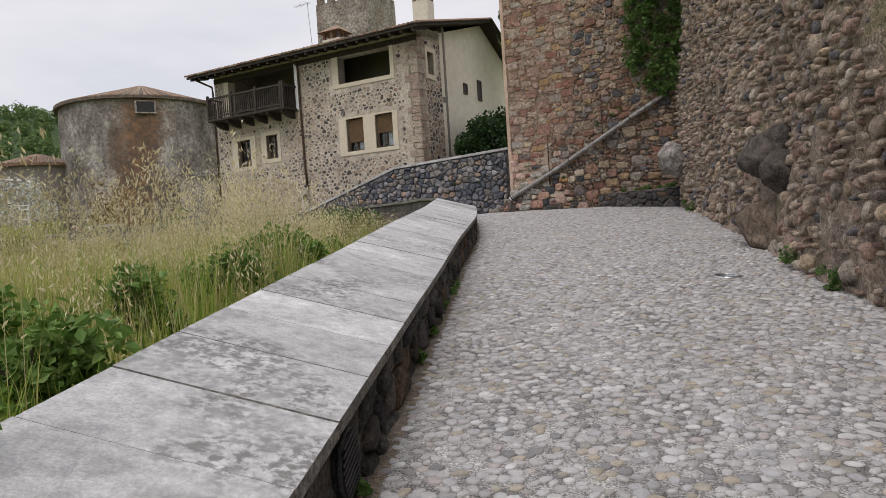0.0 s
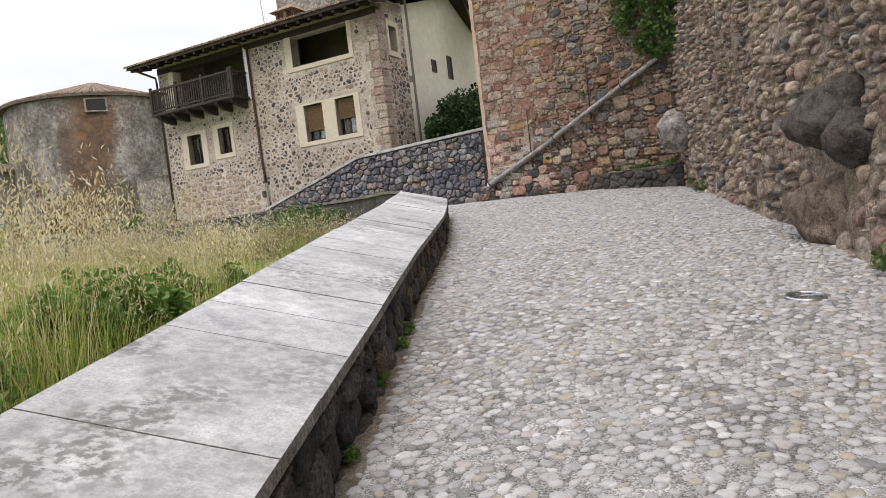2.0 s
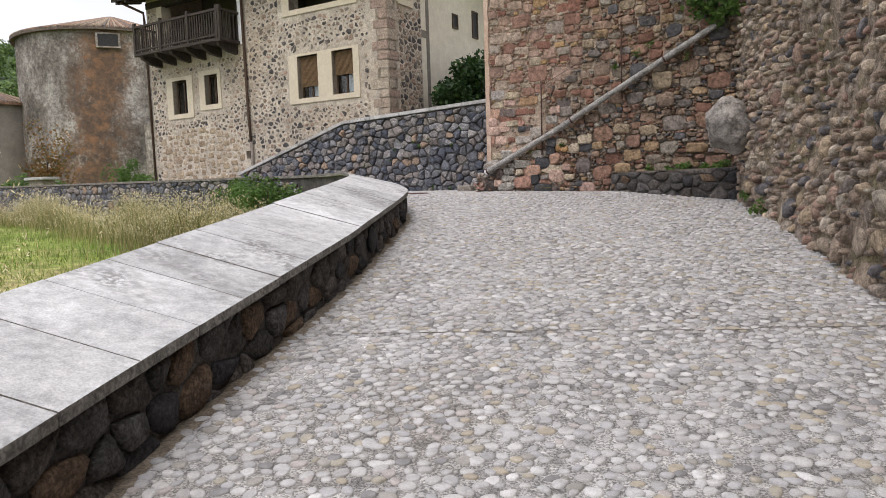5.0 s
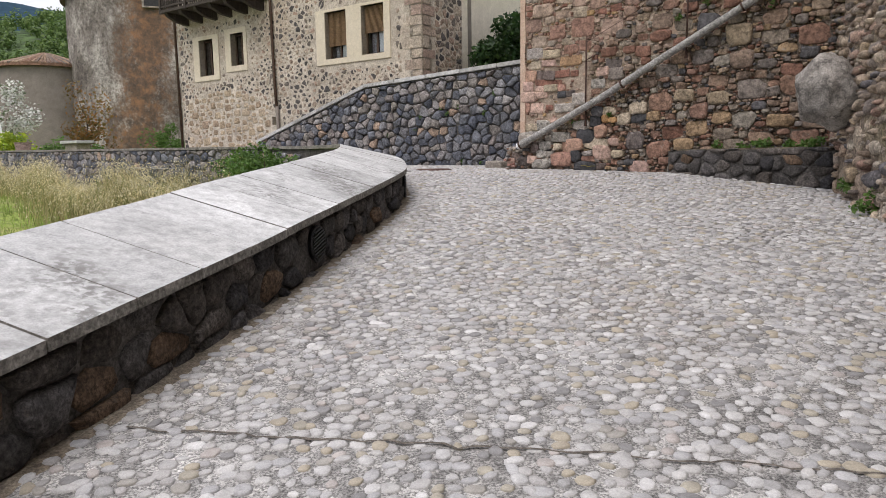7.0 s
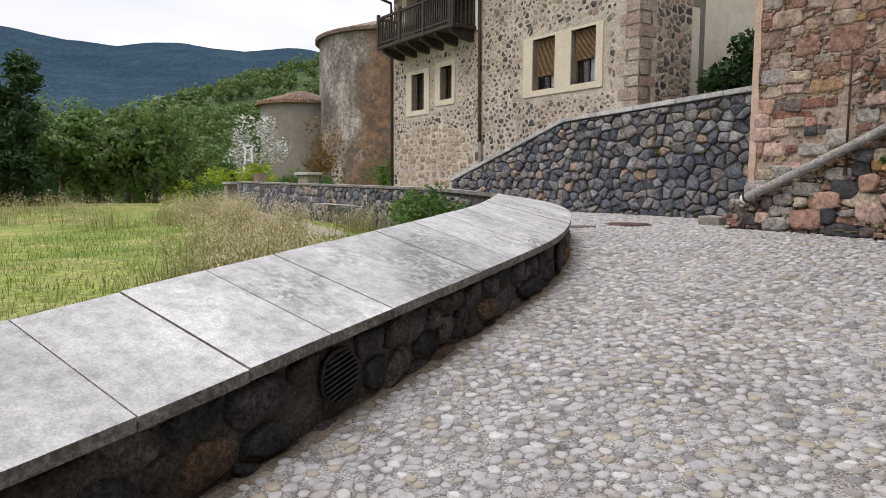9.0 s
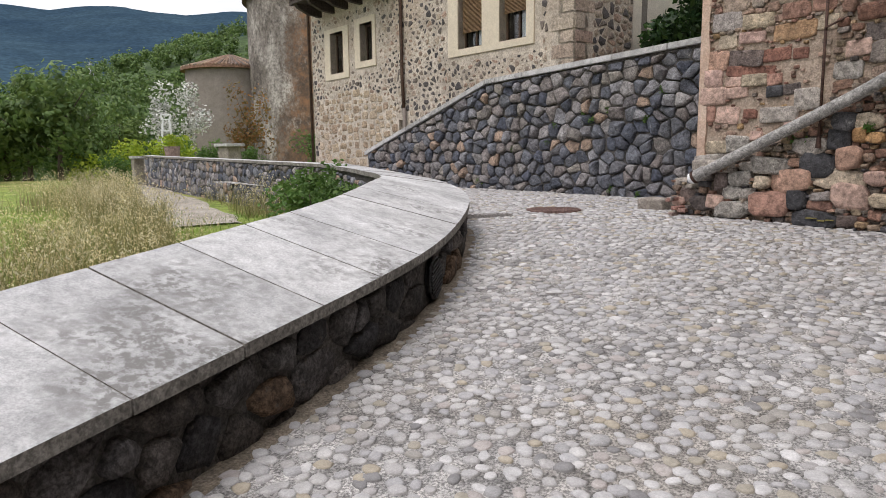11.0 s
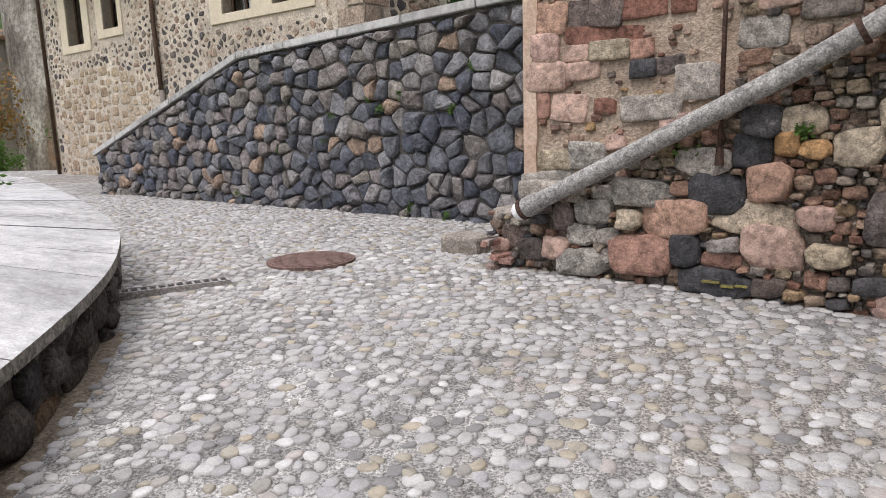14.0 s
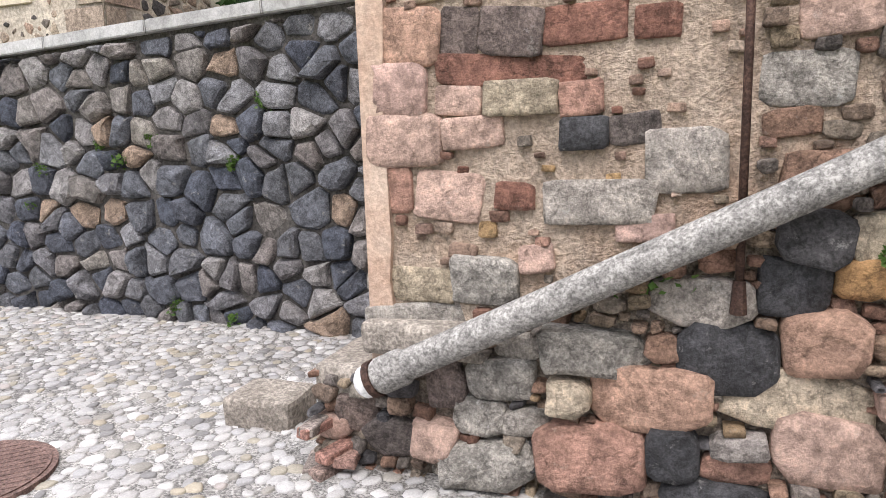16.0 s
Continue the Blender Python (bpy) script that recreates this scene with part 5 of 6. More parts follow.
def clumps(centre, radii, count, spread, rng, n, flat=1.0, outward=False):
    """Points on uneven clumps within an ellipsoid."""
    centre, radii = np.array(centre, float), np.array(radii, float)
    d = rng.normal(0, 1, (count, 3))
    d /= np.linalg.norm(d, axis=1)[:, None]
    cc = centre + d * radii * (rng.random((count, 1)) ** .5) * .85
    cr = spread * rng.uniform(.6, 1.3, count)
    pick = rng.integers(0, count, n)
    q = rng.normal(0, 1, (n, 3))
    q /= np.linalg.norm(q, axis=1)[:, None]
    P = cc[pick] + q * cr[pick][:, None] * (rng.random((n, 1)) ** .35) * (1, 1, flat)
    return (P, q * .7 + (P - centre) / radii * .6) if outward else P


def tree(x, y, z0, h, r, rng, mat=None, n=1500, size=.32, name="tree", label="broadleaf tree with a dense green crown", stem=.12, group="trees beyond the meadow"):
    t = thing(name, label, "tree", (x, y, z0), group)
    lean = rng.normal(0, .05, 2) * h
    pts = [(x + lean[0] * k, y + lean[1] * k, z0 + h * .62 * k) for k in (0, .3, .6, 1)]
    bm = tube(pts, [stem * 1.3, stem, stem * .8, stem * .4], 7)
    for k in range(5):
        a = rng.uniform(0, math.tau)
        b = np.array(pts[1]) + (np.array(pts[3]) - pts[1]) * rng.uniform(.1, .9)
        e = b + np.array([math.cos(a) * r * .7, math.sin(a) * r * .7, h * rng.uniform(.1, .3)])
        tube([b, (b + e) / 2 + (0, 0, -.1), e], [stem * .5, stem * .35, stem * .12], 5, bm)
    part("trunk", bm, M_BARK, t, smooth=True)
    C, out = clumps((x + lean[0], y + lean[1], z0 + h * .54), (r, r, h * .45), 18, r * .40, rng, n, outward=True)
    V, F = leaves(C, size, rng, .7, facing=out)
    fast_mesh("crown", V, F, mat or M_WOODS, t)
    return t


def shrub(name, label, c, radii, rng, mat, n=900, size=.12, count=9, category="shrub", group="", droop=0.0):
    base = (c[0], c[1], c[2] - radii[2])
    t = thing(name, label, category, base, group)
    for k in range(4):
        a = rng.uniform(0, math.tau)
        e = np.array(c) + np.array([math.cos(a) * radii[0] * .6, math.sin(a) * radii[1] * .6, radii[2] * .3])
        part("stem", tube([base, (np.array(base) + e) / 2, e], [.02, .014, .006], 5), M_BARK, t)
    V, F = leaves(clumps(c, radii, count, min(radii) * .45, rng, n), size, rng, droop=droop)
    fast_mesh("foliage", V, F, mat, t)
    return t


def plant_trees():
    rng = np.random.default_rng(17)
    # the belt of trees beyond the meadow
    k = 0
    for az in np.arange(30, 84, 1.55):
        for r0 in (44, 60, 80):
            a, r = az + rng.uniform(-.8, .8), r0 + rng.uniform(-6, 7)
            if a < 49 and r < 74:
                continue
            x, y = polar(a, r)
            h = rng.uniform(.75, 1.15) * {44: 5.6, 60: 7.8, 80: 10.2}[r0]
            tree(x, y, float(meadow_z(x, y)) - .2, h, h * rng.uniform(.34, .46), rng, (M_WOODS, M_WOODS, M_LEAF, M_WOODS2)[k % 4], n=2500 if r0 < 70 else 1700, size=.30 if r0 < 70 else .40)
            k += 1
    # dark conifer at the meadow's edge
    x, y = polar(59.5, 37)
    t = thing("conifer", "tall dark spreading conifer at the meadow's edge", "tree", (x, y, -.5))
    part("trunk", tube([(x, y, -.5), (x, y, 4), (x + .2, y, 8.2)], [.28, .2, .05], 8), M_BARK, t, smooth=True)
    C = np.concatenate([clumps((x + rng.normal(0, .4), y + rng.normal(0, .4), z), (2.5 * (1 - z / 9.5), 2.5 * (1 - z / 9.5), .5), 9, .6, rng, 700, .7) for z in np.linspace(.4, 8.0, 13)])
    V, F = leaves(C, .3, rng, .4, .5)
    fast_mesh("crown", V, F, M_IVY, t)
    # woods on the hillside, too many to count
    P, N = [], []
    for i in range(1500):
        a, r = rng.uniform(20, 86), 78 + 232 * rng.random() ** .8
        x, y = polar(a, r)
        z = hill_height(a, r) + 5 * fbm(x, y, .02) * min(1, (r - 75) / 345 * 3)
        s = rng.uniform(2.2, 4.4)
        C, out = clumps((x, y, z + s * .8), (s * .7, s * .7, s * .8), 6, s * .45, rng, 130, outward=True)
        P.append(C)
        N.append(out)
    V, F = leaves(np.concatenate(P), .85, rng, .75, facing=np.concatenate(N))
    tagged(fast_mesh("far_woods", V, F, M_WOODS), "dense mixed woodland covering the hillside", "woods", kind="stuff")
    # a tree behind the red wall
    tree(3.75, 34.0, 4.3, 13.0, 1.6, rng, M_LEAF, n=5000, size=.22, label="leafy tree showing behind the red wall", group="")


M_NETTLE = leafy("fresh_nettle_leaves", [(.09, .18, .03), (.14, .25, .05), (.11, .21, .04), (.18, .28, .07)])
M_WOODS2 = leafy("yellow_green_crown", [(.07, .12, .02), (.10, .15, .03), (.06, .10, .02), (.12, .17, .04)])
plant_trees()


def plant_garden():
    rng = np.random.default_rng(29)
    shrub("blossom_shrub", "shrub covered in white blossom in the garden", (-27.6, 44.5, 4.9), (2.4, 2.0, 2.6), rng, M_BLOSSOM, 2600, .2, 14)
    for x, y, z, r in ((-24.6, 38.6, 2.7, 1.5), (-22.6, 40.0, 2.9, 1.4), (-26.6, 37.4, 2.1, 1.4)):
        shrub("garden_shrub", "bright lime-green garden shrub", (x, y, z), (r, r, r * .85), rng, M_LIME, 1500, .17, 12, group="lime shrubs in the garden")
    for x, y, z, r in ((-20.8, 40.2, 2.5, 1.0), (-19.6, 41.5, 2.4, 1.0), (-25.0, 42.0, 2.6, 1.6), (-23, 36.5, 1.9, 1.0), (-14.6, 40.5, 3.0, 1.0)):
        shrub("garden_shrub", "mid-green leafy garden shrub", (x, y, z), (r, r, r), rng, M_LEAF, 1300, .15, 12, group="green shrubs in the garden")
    tree(-21.4, 43.0, 1.4, 5.6, 1.7, rng, M_RUSSET, 1100, .17, label="small russet-leaved garden tree", stem=.05, group="")
    shrub("dark_bush", "dense dark green bush before the tower", (-16.5, 42.6, 3.0), (1.5, 1.2, 1.5), rng, M_LEAF, 2400, .14, 14)
    tr = thing("garden_trellis", "white painted wooden garden trellis", "trellis", (-25.6, 42.0, 1.6))
    f = Frame((-25.6, 42.0), 30)
    for a, b in ((-.32, -.16), (.32, .16)):
        part("leg", tube([f.at(a, 0, 1.6), f.at(a, 0, 3.0), f.at(b, 0, 4.7), f.at(b * 1.7, 0, 4.95)], .06, 6), M_WHITE, tr)
    for z in (4.1, 4.7, 4.95):
        part("bar", box(f, -.27, .27, -.04, .04, z, z + .07), M_WHITE, tr)
    pot = thing("flower_pot", "dark red glazed flower pot on the wall", "flower pot", (-19.0, 35.6, 2.4))
    part("pot", tube([(-19.0, 35.6, 2.4), (-19.0, 35.6, 2.5), (-19.0, 35.6, 3.15), (-19.0, 35.6, 3.2)], [.2, .24, .32, .34], 16), M_BRICK, pot)
    # ivy bank beside the house
    t = thing("ivy_bank", "thick bank of dark glossy ivy beside the house", "ivy", tuple(SIDE.at(4, -1, 4.3)))
    C = []
    for s in np.arange(1.9, 9.5, .55):
        top = 6.35 + .27 * (s - 1.9) + rng.uniform(-.25, .25)
        C.append(clumps(SIDE.at(s, -1.1 + rng.uniform(-.2, .2), (4.2 + top) / 2), (.8, 1.1, (top - 4.2) / 2), 9, .5, rng, 2100))
    V, F = leaves(np.concatenate(C), .15, rng, .8, .4)
    fast_mesh("foliage", V, F, M_IVY, t)
    # creeper hanging over the corner of the two walls
    t = thing("creeper", "green creeper hanging down the wall corner", "creeper", tuple(RED.at(3.4, -.4, 5.3)))
    C = []
    for s in np.arange(2.6, 4.3, .2):
        low = np.interp(s, [2.6, 3.0, 3.5, 4.3], [6.3, 5.6, 5.15, 5.9])
        for z in np.arange(low, 10.4, .5):
            C.append(clumps(RED.at(s, -.32 + rng.uniform(-.12, .1), z), (.2, .2, .3), 4, .17, rng, 90))
    V, F = leaves(np.concatenate(C), .10, rng, .75, .5)
    fast_mesh("foliage", V, F, M_LEAF, t)
    # weeds in joints and corners
    def weed(c, r, n, size, mat=M_LEAF, label="small green weed rooted in a joint"):
        t = thing("weed", label, "weed", (c[0], c[1], c[2] - r * .5), "weeds in the joints")
        V, F = leaves(clumps(c, (r, r, r * .8), 5, r * .5, rng, n), size, rng, .8)
        fast_mesh("foliage", V, F, mat, t)
    for y in (3.1, 5.2, 6.0, 7.05, 8.0, 8.35):
        weed((float(edge_x(y)) - .02, y, float(path_z(y)) + .06), rng.uniform(.05, .11), 90, .035, label="small green weed at the low wall's foot")
    for s, z in ((.4, 3.3), (1.0, 3.45), (1.2, 3.35), (1.5, 3.5), (2.2, 3.3), (1.6, 2.25), (2.1, 2.2), (.2, 3.0), (-1.5, 2.3), (2.45, 3.7), (-.6, 2.9)):
        p = TERRACE.at(s, -.05, z)
        weed(p, rng.uniform(.05, .09), 60, .03)
    for s, z in ((.75, 3.65), (.95, 3.75), (.35, 3.05), (-.35, 2.98), (1.9, 4.75), (1.5, 4.55), (2.2, 4.9), (2.9, 4.6)):
        weed(RED.at(s, -.1, z), rng.uniform(.06, .16), 90, .035, label="small green weed on the red wall")
    for k in range(9):
        p = PLANT.at(.3 + k * .26, .35 + .2 * math.sin(k * 2.2), 2.47)
        weed(p, .13, 120, .05, label="grassy green weed in the planter")
    for y, z in ((6.9, .8), (16.6, 1.8), (8.3, 1.0), (17.6, 1.95)):
        weed((float(base_x(y)) - .1, y, z), .16, 160, .05, label="green weed at the foot of the boulder wall")
    # leafy plants along the slabs
    for x, y, r, h in ((-1.75, 6.6, .36, .5), (-1.62, 7.2, .34, .55), (-1.75, 5.6, .32, .45), (-1.85, 4.2, .3, .4), (-1.75, 2.9, .3, .42), (-1.6, 8.2, .3, .42), (-1.9, 6.0, .3, .4), (-2.3, 3.4, .34, .4), (-1.5, 9.0, .26, .36), (-2.2, 7.6, .34, .45), (-1.7, 1.9, .3, .4), (-2.4, 5.0, .32, .4)):
        shrub("nettle", "leafy green nettle clump beside the slabs", (x, y, float(meadow_z(x, y)) + h * .8), (r, r, h * .8), rng, M_NETTLE, 900, .075, 10, "plant", "nettles beside the slabs", .3)
    for x, y in ((-3.0, 22.6), (-3.7, 23.5), (-2.5, 21.7)):
        shrub("bramble", "bright green bramble growing against the low wall", (x - .25, y, 2.15), (.75, .6, .55), rng, M_LEAF, 1300, .09, 12, "plant", "brambles at the bend")


plant_garden()


# ---- grass ----
def blades(P, h, w, rng, bend=.35):
    n = len(P)
    a = rng.uniform(0, math.tau, n)
    side_v = np.stack([np.cos(a), np.sin(a), np.zeros(n)], 1) * (w / 2)[:, None]
    b = rng.uniform(0, math.tau, n)
    lean = np.stack([np.cos(b), np.sin(b), np.zeros(n)], 1) * (h * rng.uniform(.05, bend, n))[:, None]
    up = np.array([0, 0, 1.0]) * h[:, None]
    V = np.stack([P - side_v, P + side_v, P + up * .55 + lean * .35 + side_v * .8, P + up * .55 + lean * .35 - side_v * .8, P + up * .97 + lean], 1)
    k = np.arange(n)[:, None] * 5
    return V.reshape(-1, 3), (k + [0, 1, 2, 3]).tolist() + (k + [3, 2, 4]).tolist(), V[:, 4]


def scatter(n, rng, x0, x1, y0, y1, patch=.9, keep=.42):
    """Points in patches on the meadow, clear of the slabs."""
    got = np.zeros((0, 3))
    while len(got) < n:
        x, y = rng.uniform(x0, x1, n * 2), rng.uniform(y0, y1, n * 2)
        ok = x < edge_x(np.clip(y, -6, 24)) - 1.02
        wave = np.sin(x * patch * 2.1 + 1.3 * np.sin(y * patch * 1.7)) * np.sin(y * patch * 2.3 + 1.1 * np.sin(x * patch * 1.9 + 2)) * .55
        ok &= wave + rng.random(n * 2) * .9 > keep
        got = np.concatenate([got, np.stack([x, y, meadow_z(x, y) - .03], 1)[ok]])
    return got[:n]


def patchy(P, rng, lo, hi):
    """Heights that rise and fall from patch to patch."""
    x, y = P[:, 0] * .7, P[:, 1] * .7
    k = .6 * np.sin(x * 2.6 + 1.2 * np.sin(y * 1.9)) * np.sin(y * 2.9 + 1.4 * np.sin(x * 1.6 + 1)) + .3 * np.sin(x * 6.1 + y * 4.7)
    return (lo + (hi - lo) * np.clip(.5 + k * .9, 0, 1)) * rng.uniform(.65, 1.15, len(P))


def grow_grass():
    rng = np.random.default_rng(41)
    # tall green and yellow grass by the slabs
    P = np.concatenate([scatter(13000, rng, -3.4, -1.2, -.5, 12.2, keep=.25), scatter(8500, rng, -9, -3.0, 1.5, 12.5, keep=.3)])
    V, F, _ = blades(P, patchy(P, rng, .28, .8), rng.uniform(.004, .009, len(P)), rng)
    tagged(fast_mesh("tall_grass", V, F, M_GRASS), "tall uncut green meadow grass", "grass", kind="stuff")
    P = np.concatenate([scatter(2600, rng, -3.6, -1.25, 1.0, 12.2, keep=.45), scatter(3600, rng, -9, -3.4, 3, 12.8, keep=.3)])
    V, F, tips = blades(P, patchy(P, rng, .45, 1.0), np.full(len(P), .0045), rng, .3)
    tagged(fast_mesh("straw_grass", V, F, M_STRAW), "dry straw-coloured grass stems", "grass", kind="stuff")
    # wild oats with hanging spikelets
    P = np.concatenate([scatter(900, rng, -3.4, -1.3, 2.2, 12.0, keep=.45), scatter(900, rng, -8, -3.4, 4, 12.5, keep=.3)])
    V, F, tips = blades(P, patchy(P, rng, .65, 1.5), np.full(len(P), .004), rng, .25)
    tagged(fast_mesh("oat_stems", V, F, M_STRAW), "tall dry stems of wild oats", "grass", kind="stuff")
    k = 16
    T = np.repeat(tips, k, 0)
    d = rng.uniform(0, 1, len(T))
    C = T + np.stack([rng.normal(0, .05, len(T)), rng.normal(0, .05, len(T)), -.28 * d], 1)
    V, F = leaves(C, .042, rng, .26, 1.6)
    tagged(fast_mesh("oat_spikelets", V, F, M_OATS), "pale dry spikelets of wild oats", "grass", kind="stuff")
    # short lawn
    P = scatter(22000, rng, -13, -1.2, 11.8, 25, keep=.15)
    V, F, _ = blades(P, rng.uniform(.05, .16, len(P)), rng.uniform(.006, .014, len(P)), rng, .6)
    tagged(fast_mesh("lawn_grass", V, F, M_GRASS2), "short green lawn grass", "grass", kind="stuff")
    # dry clumps along the gravel path and the far edge of the lawn
    spots = [(rng.uniform(-15, -4.5), 0) for _ in range(60)]
    P = []
    for x, _ in spots:
        y = 22.4 + (-4.8 - x) * .72 + rng.normal(0, 1.0) - 1.3
        m = rng.integers(60, 170)
        q = np.stack([x + rng.normal(0, .28, m), y + rng.normal(0, .28, m)], 1)
        P.append(np.column_stack([q, meadow_z(q[:, 0], q[:, 1]) - .03]))
    for i in range(90):
        a, r = rng.uniform(38, 74), rng.uniform(19, 31)
        x, y = polar(a, r)
        m = 80
        q = np.stack([x + rng.normal(0, .5, m), y + rng.normal(0, .5, m)], 1)
        P.append(np.column_stack([q, meadow_z(q[:, 0], q[:, 1]) - .03]))
    for i in range(85):
        a, r = radians(rng.uniform(22, 43)), rng.uniform(6, 18)
        x, y = 2.7 - r * math.sin(a), 10.5 + r * math.cos(a)
        m = 130
        q = np.stack([x + rng.normal(0, .35, m), y + rng.normal(0, .35, m)], 1)
        P.append(np.column_stack([q, meadow_z(q[:, 0], q[:, 1]) - .03]))
    P = np.concatenate(P)
    lane = np.abs((P[:, 0] + 5.2) * .63 + (P[:, 1] - 22.6) * .78)
    P = P[(lane > .85) & (P[:, 0] < edge_x(np.clip(P[:, 1], -6, 24.6)) - 1.0) & ~((P[:, 1] > 24) & (P[:, 0] > -4.6 - 1.53 * (P[:, 1] - 24.6)))]
    V, F, tips = blades(P, patchy(P, rng, .25, .85), rng.uniform(.006, .012, len(P)), rng, .55)
    tagged(fast_mesh("dry_grass", V, F, M_STRAW2), "clumps of dry straw and green grass", "grass", kind="stuff")
    pick = rng.random(len(tips)) < .35
    T = np.repeat(tips[pick], 5, 0)
    V, F = leaves(T + rng.normal(0, .05, T.shape), .04, rng, .35, 1.0)
    tagged(fast_mesh("dry_seed_heads", V, F, M_OATS), "pale seed heads of dry grass", "grass", kind="stuff")


M_GRASS2 = leafy("lawn_blades", [(.125, .205, .034), (.182, .262, .046), (.251, .285, .091), (.137, .217, .034)])
M_STRAW2 = leafy("dry_and_green_grass", [(.36, .30, .15), (.42, .36, .20), (.17, .18, .06), (.13, .16, .045), (.30, .26, .12)])
grow_grass()


# ---- a pylon on the hillside ----
def build_pylon():
    x, y = polar(49.4, 225)
    z = hill_height(49.4, 225) + 1
    ob = thing("pylon", "grey lattice power pylon among the trees", "pylon", (x, y, z))
    w = lambda t: .8 * (1 - t) + .2 * t
    H = 8
    for a, b in ((-1, -1), (1, -1), (1, 1), (-1, 1)):
        part("leg", tube([(x + a * w(0), y + b * w(0), z), (x + a * w(1), y + b * w(1), z + H)], .08, 4), M_STEEL, ob)
    for k in range(6):
        t0, t1 = k / 6, (k + 1) / 6
        part("brace", tube([(x - w(t0), y - w(t0), z + H * t0), (x + w(t1), y - w(t1), z + H * t1)], .05, 4), M_STEEL, ob)
        part("brace", tube([(x + w(t0), y - w(t0), z + H * t0), (x - w(t1), y - w(t1), z + H * t1)], .05, 4), M_STEEL, ob)
    for h in (.8, .93):
        part("arm", tube([(x - 1.1, y, z + H * h), (x + 1.1, y, z + H * h)], .07, 4), M_STEEL, ob)


build_pylon()


# ---- pieces of walls and paving ----
def build_pebbles():
    """Rounded river pebbles bedded in the path."""
    rng = np.random.default_rng(3)
    step = .084
    pts = []
    for j, y in enumerate(np.arange(1.6, 27.5, step * .88)):
        x0, x1 = float(edge_x(min(y, 25.4))) - max(0, y - 25.0) * 2.0, float(base_x(min(y, 20.2)))
        if y > 20:
            x1 = 6.9 - (y - 20) * 2.2 if y < 21.6 else 3.3
        x = x0 + .05 + (j % 2) * step / 2
        while x < x1:
            pts.append((x, y))
            x += step
    P = np.array(pts) + rng.uniform(-.026, .026, (len(pts), 2))
    P = P[rng.random(len(P)) > .02]
    s, d = (P - RED.o[:2]) @ RED.u[:2], (P - RED.o[:2]) @ RED.n[:2]
    s2, d2 = (P - TERRACE.o[:2]) @ TERRACE.u[:2], (P - TERRACE.o[:2]) @ TERRACE.n[:2]
    man = np.hypot(P[:, 0] - .54, P[:, 1] - 22.2) > .36
    spot = np.hypot(P[:, 0] - 3.3, P[:, 1] - 8.03) > .17
    dr = Frame((-.36, 21.04), 37)
    ds, dd = (P - dr.o[:2]) @ dr.u[:2], (P - dr.o[:2]) @ dr.n[:2]
    ok = ~((s > -1.5) & (d > -.06)) & ~((s2 > -5.6) & (d2 > -.03)) & man & spot & ~((ds > -.03) & (ds < .76) & (dd > -.03) & (dd < .18))
    P = P[ok]
    n = len(P)
    a = rng.uniform(.027, .049, n)
    b = a * rng.uniform(.6, .92, n)
    th = rng.normal(0, .7, n)
    h = rng.uniform(.007, .0125, n)
    k = np.arange(8) * math.tau / 8
    wob = 1 + rng.normal(0, .09, (n, 8))
    def ring(scale, z):
        lx, ly = a[:, None] * scale * wob * np.cos(k), b[:, None] * scale * wob * np.sin(k)
        X = P[:, :1] + lx * np.cos(th)[:, None] - ly * np.sin(th)[:, None]
        Y = P[:, 1:] + lx * np.sin(th)[:, None] + ly * np.cos(th)[:, None]
        return np.stack([X, Y, paving_z(X, Y) + z[:, None]], -1)
    top = np.stack([P[:, 0], P[:, 1], paving_z(P[:, 0], P[:, 1]) + h], -1)[:, None]
    V = np.concatenate([ring(1.0, np.full(n, -.012)), ring(.96, h * .55), ring(.74, h * .93), top], 1)
    f = []
    for i in range(8):
        j = (i + 1) % 8
        f += [(i, j, 8 + j, 8 + i), (8 + i, 8 + j, 16 + j, 16 + i), (16 + i, 16 + j, 24)]
    near = np.argsort(np.hypot(P[:, 0] - 2.3, P[:, 1] - 18.4))
    for i in near[:300]:
        mesh_ob("pebble", V[i], f, M_PEBBLE, road, smooth=True)
    rest = near[300:]
    W = V[rest].reshape(-1, 3)
    off = np.arange(len(rest)) * 25
    q = np.array([g for g in f if len(g) == 4])
    t = np.array([g for g in f if len(g) == 3])
    F = (q[None] + off[:, None, None]).reshape(-1, 4).tolist() + (t[None] + off[:, None, None]).reshape(-1, 3).tolist()
    ob = mesh_ob("pebbles", W, F, M_PEBBLE, road, smooth=True)
    ob["kind"] = "stuff"


build_pebbles()


# stones told apart at the corner of the red wall: kind, place along the wall, height, width, tallness
FOOT_LEFT = [("g", -.21, 2.88, .31, .17), ("k", .08, 2.94, .20, .19), ("o", .26, 2.98, .13, .14), ("k", -.11, 2.69, .30, .23), ("r", .17, 2.76, .23, .21), ("w", -.55, 2.68, .35, .16),
             ("g", -.83, 2.67, .19, .10), ("b", -1.13, 2.50, .16, .20), ("w", -.91, 2.54, .26, .16), ("r", -.36, 2.52, .38, .22), ("t", .09, 2.55, .45, .20), ("t", -.64, 2.51, .16, .13),
             ("w", -.99, 2.38, .20, .13), ("g", -.80, 2.38, .17, .11), ("b", -1.35, 2.25, .22, .16), ("p", -1.16, 2.28, .17, .14), ("p", -1.64, 2.26, .16, .11), ("b", -1.51, 2.34, .16, .16)]
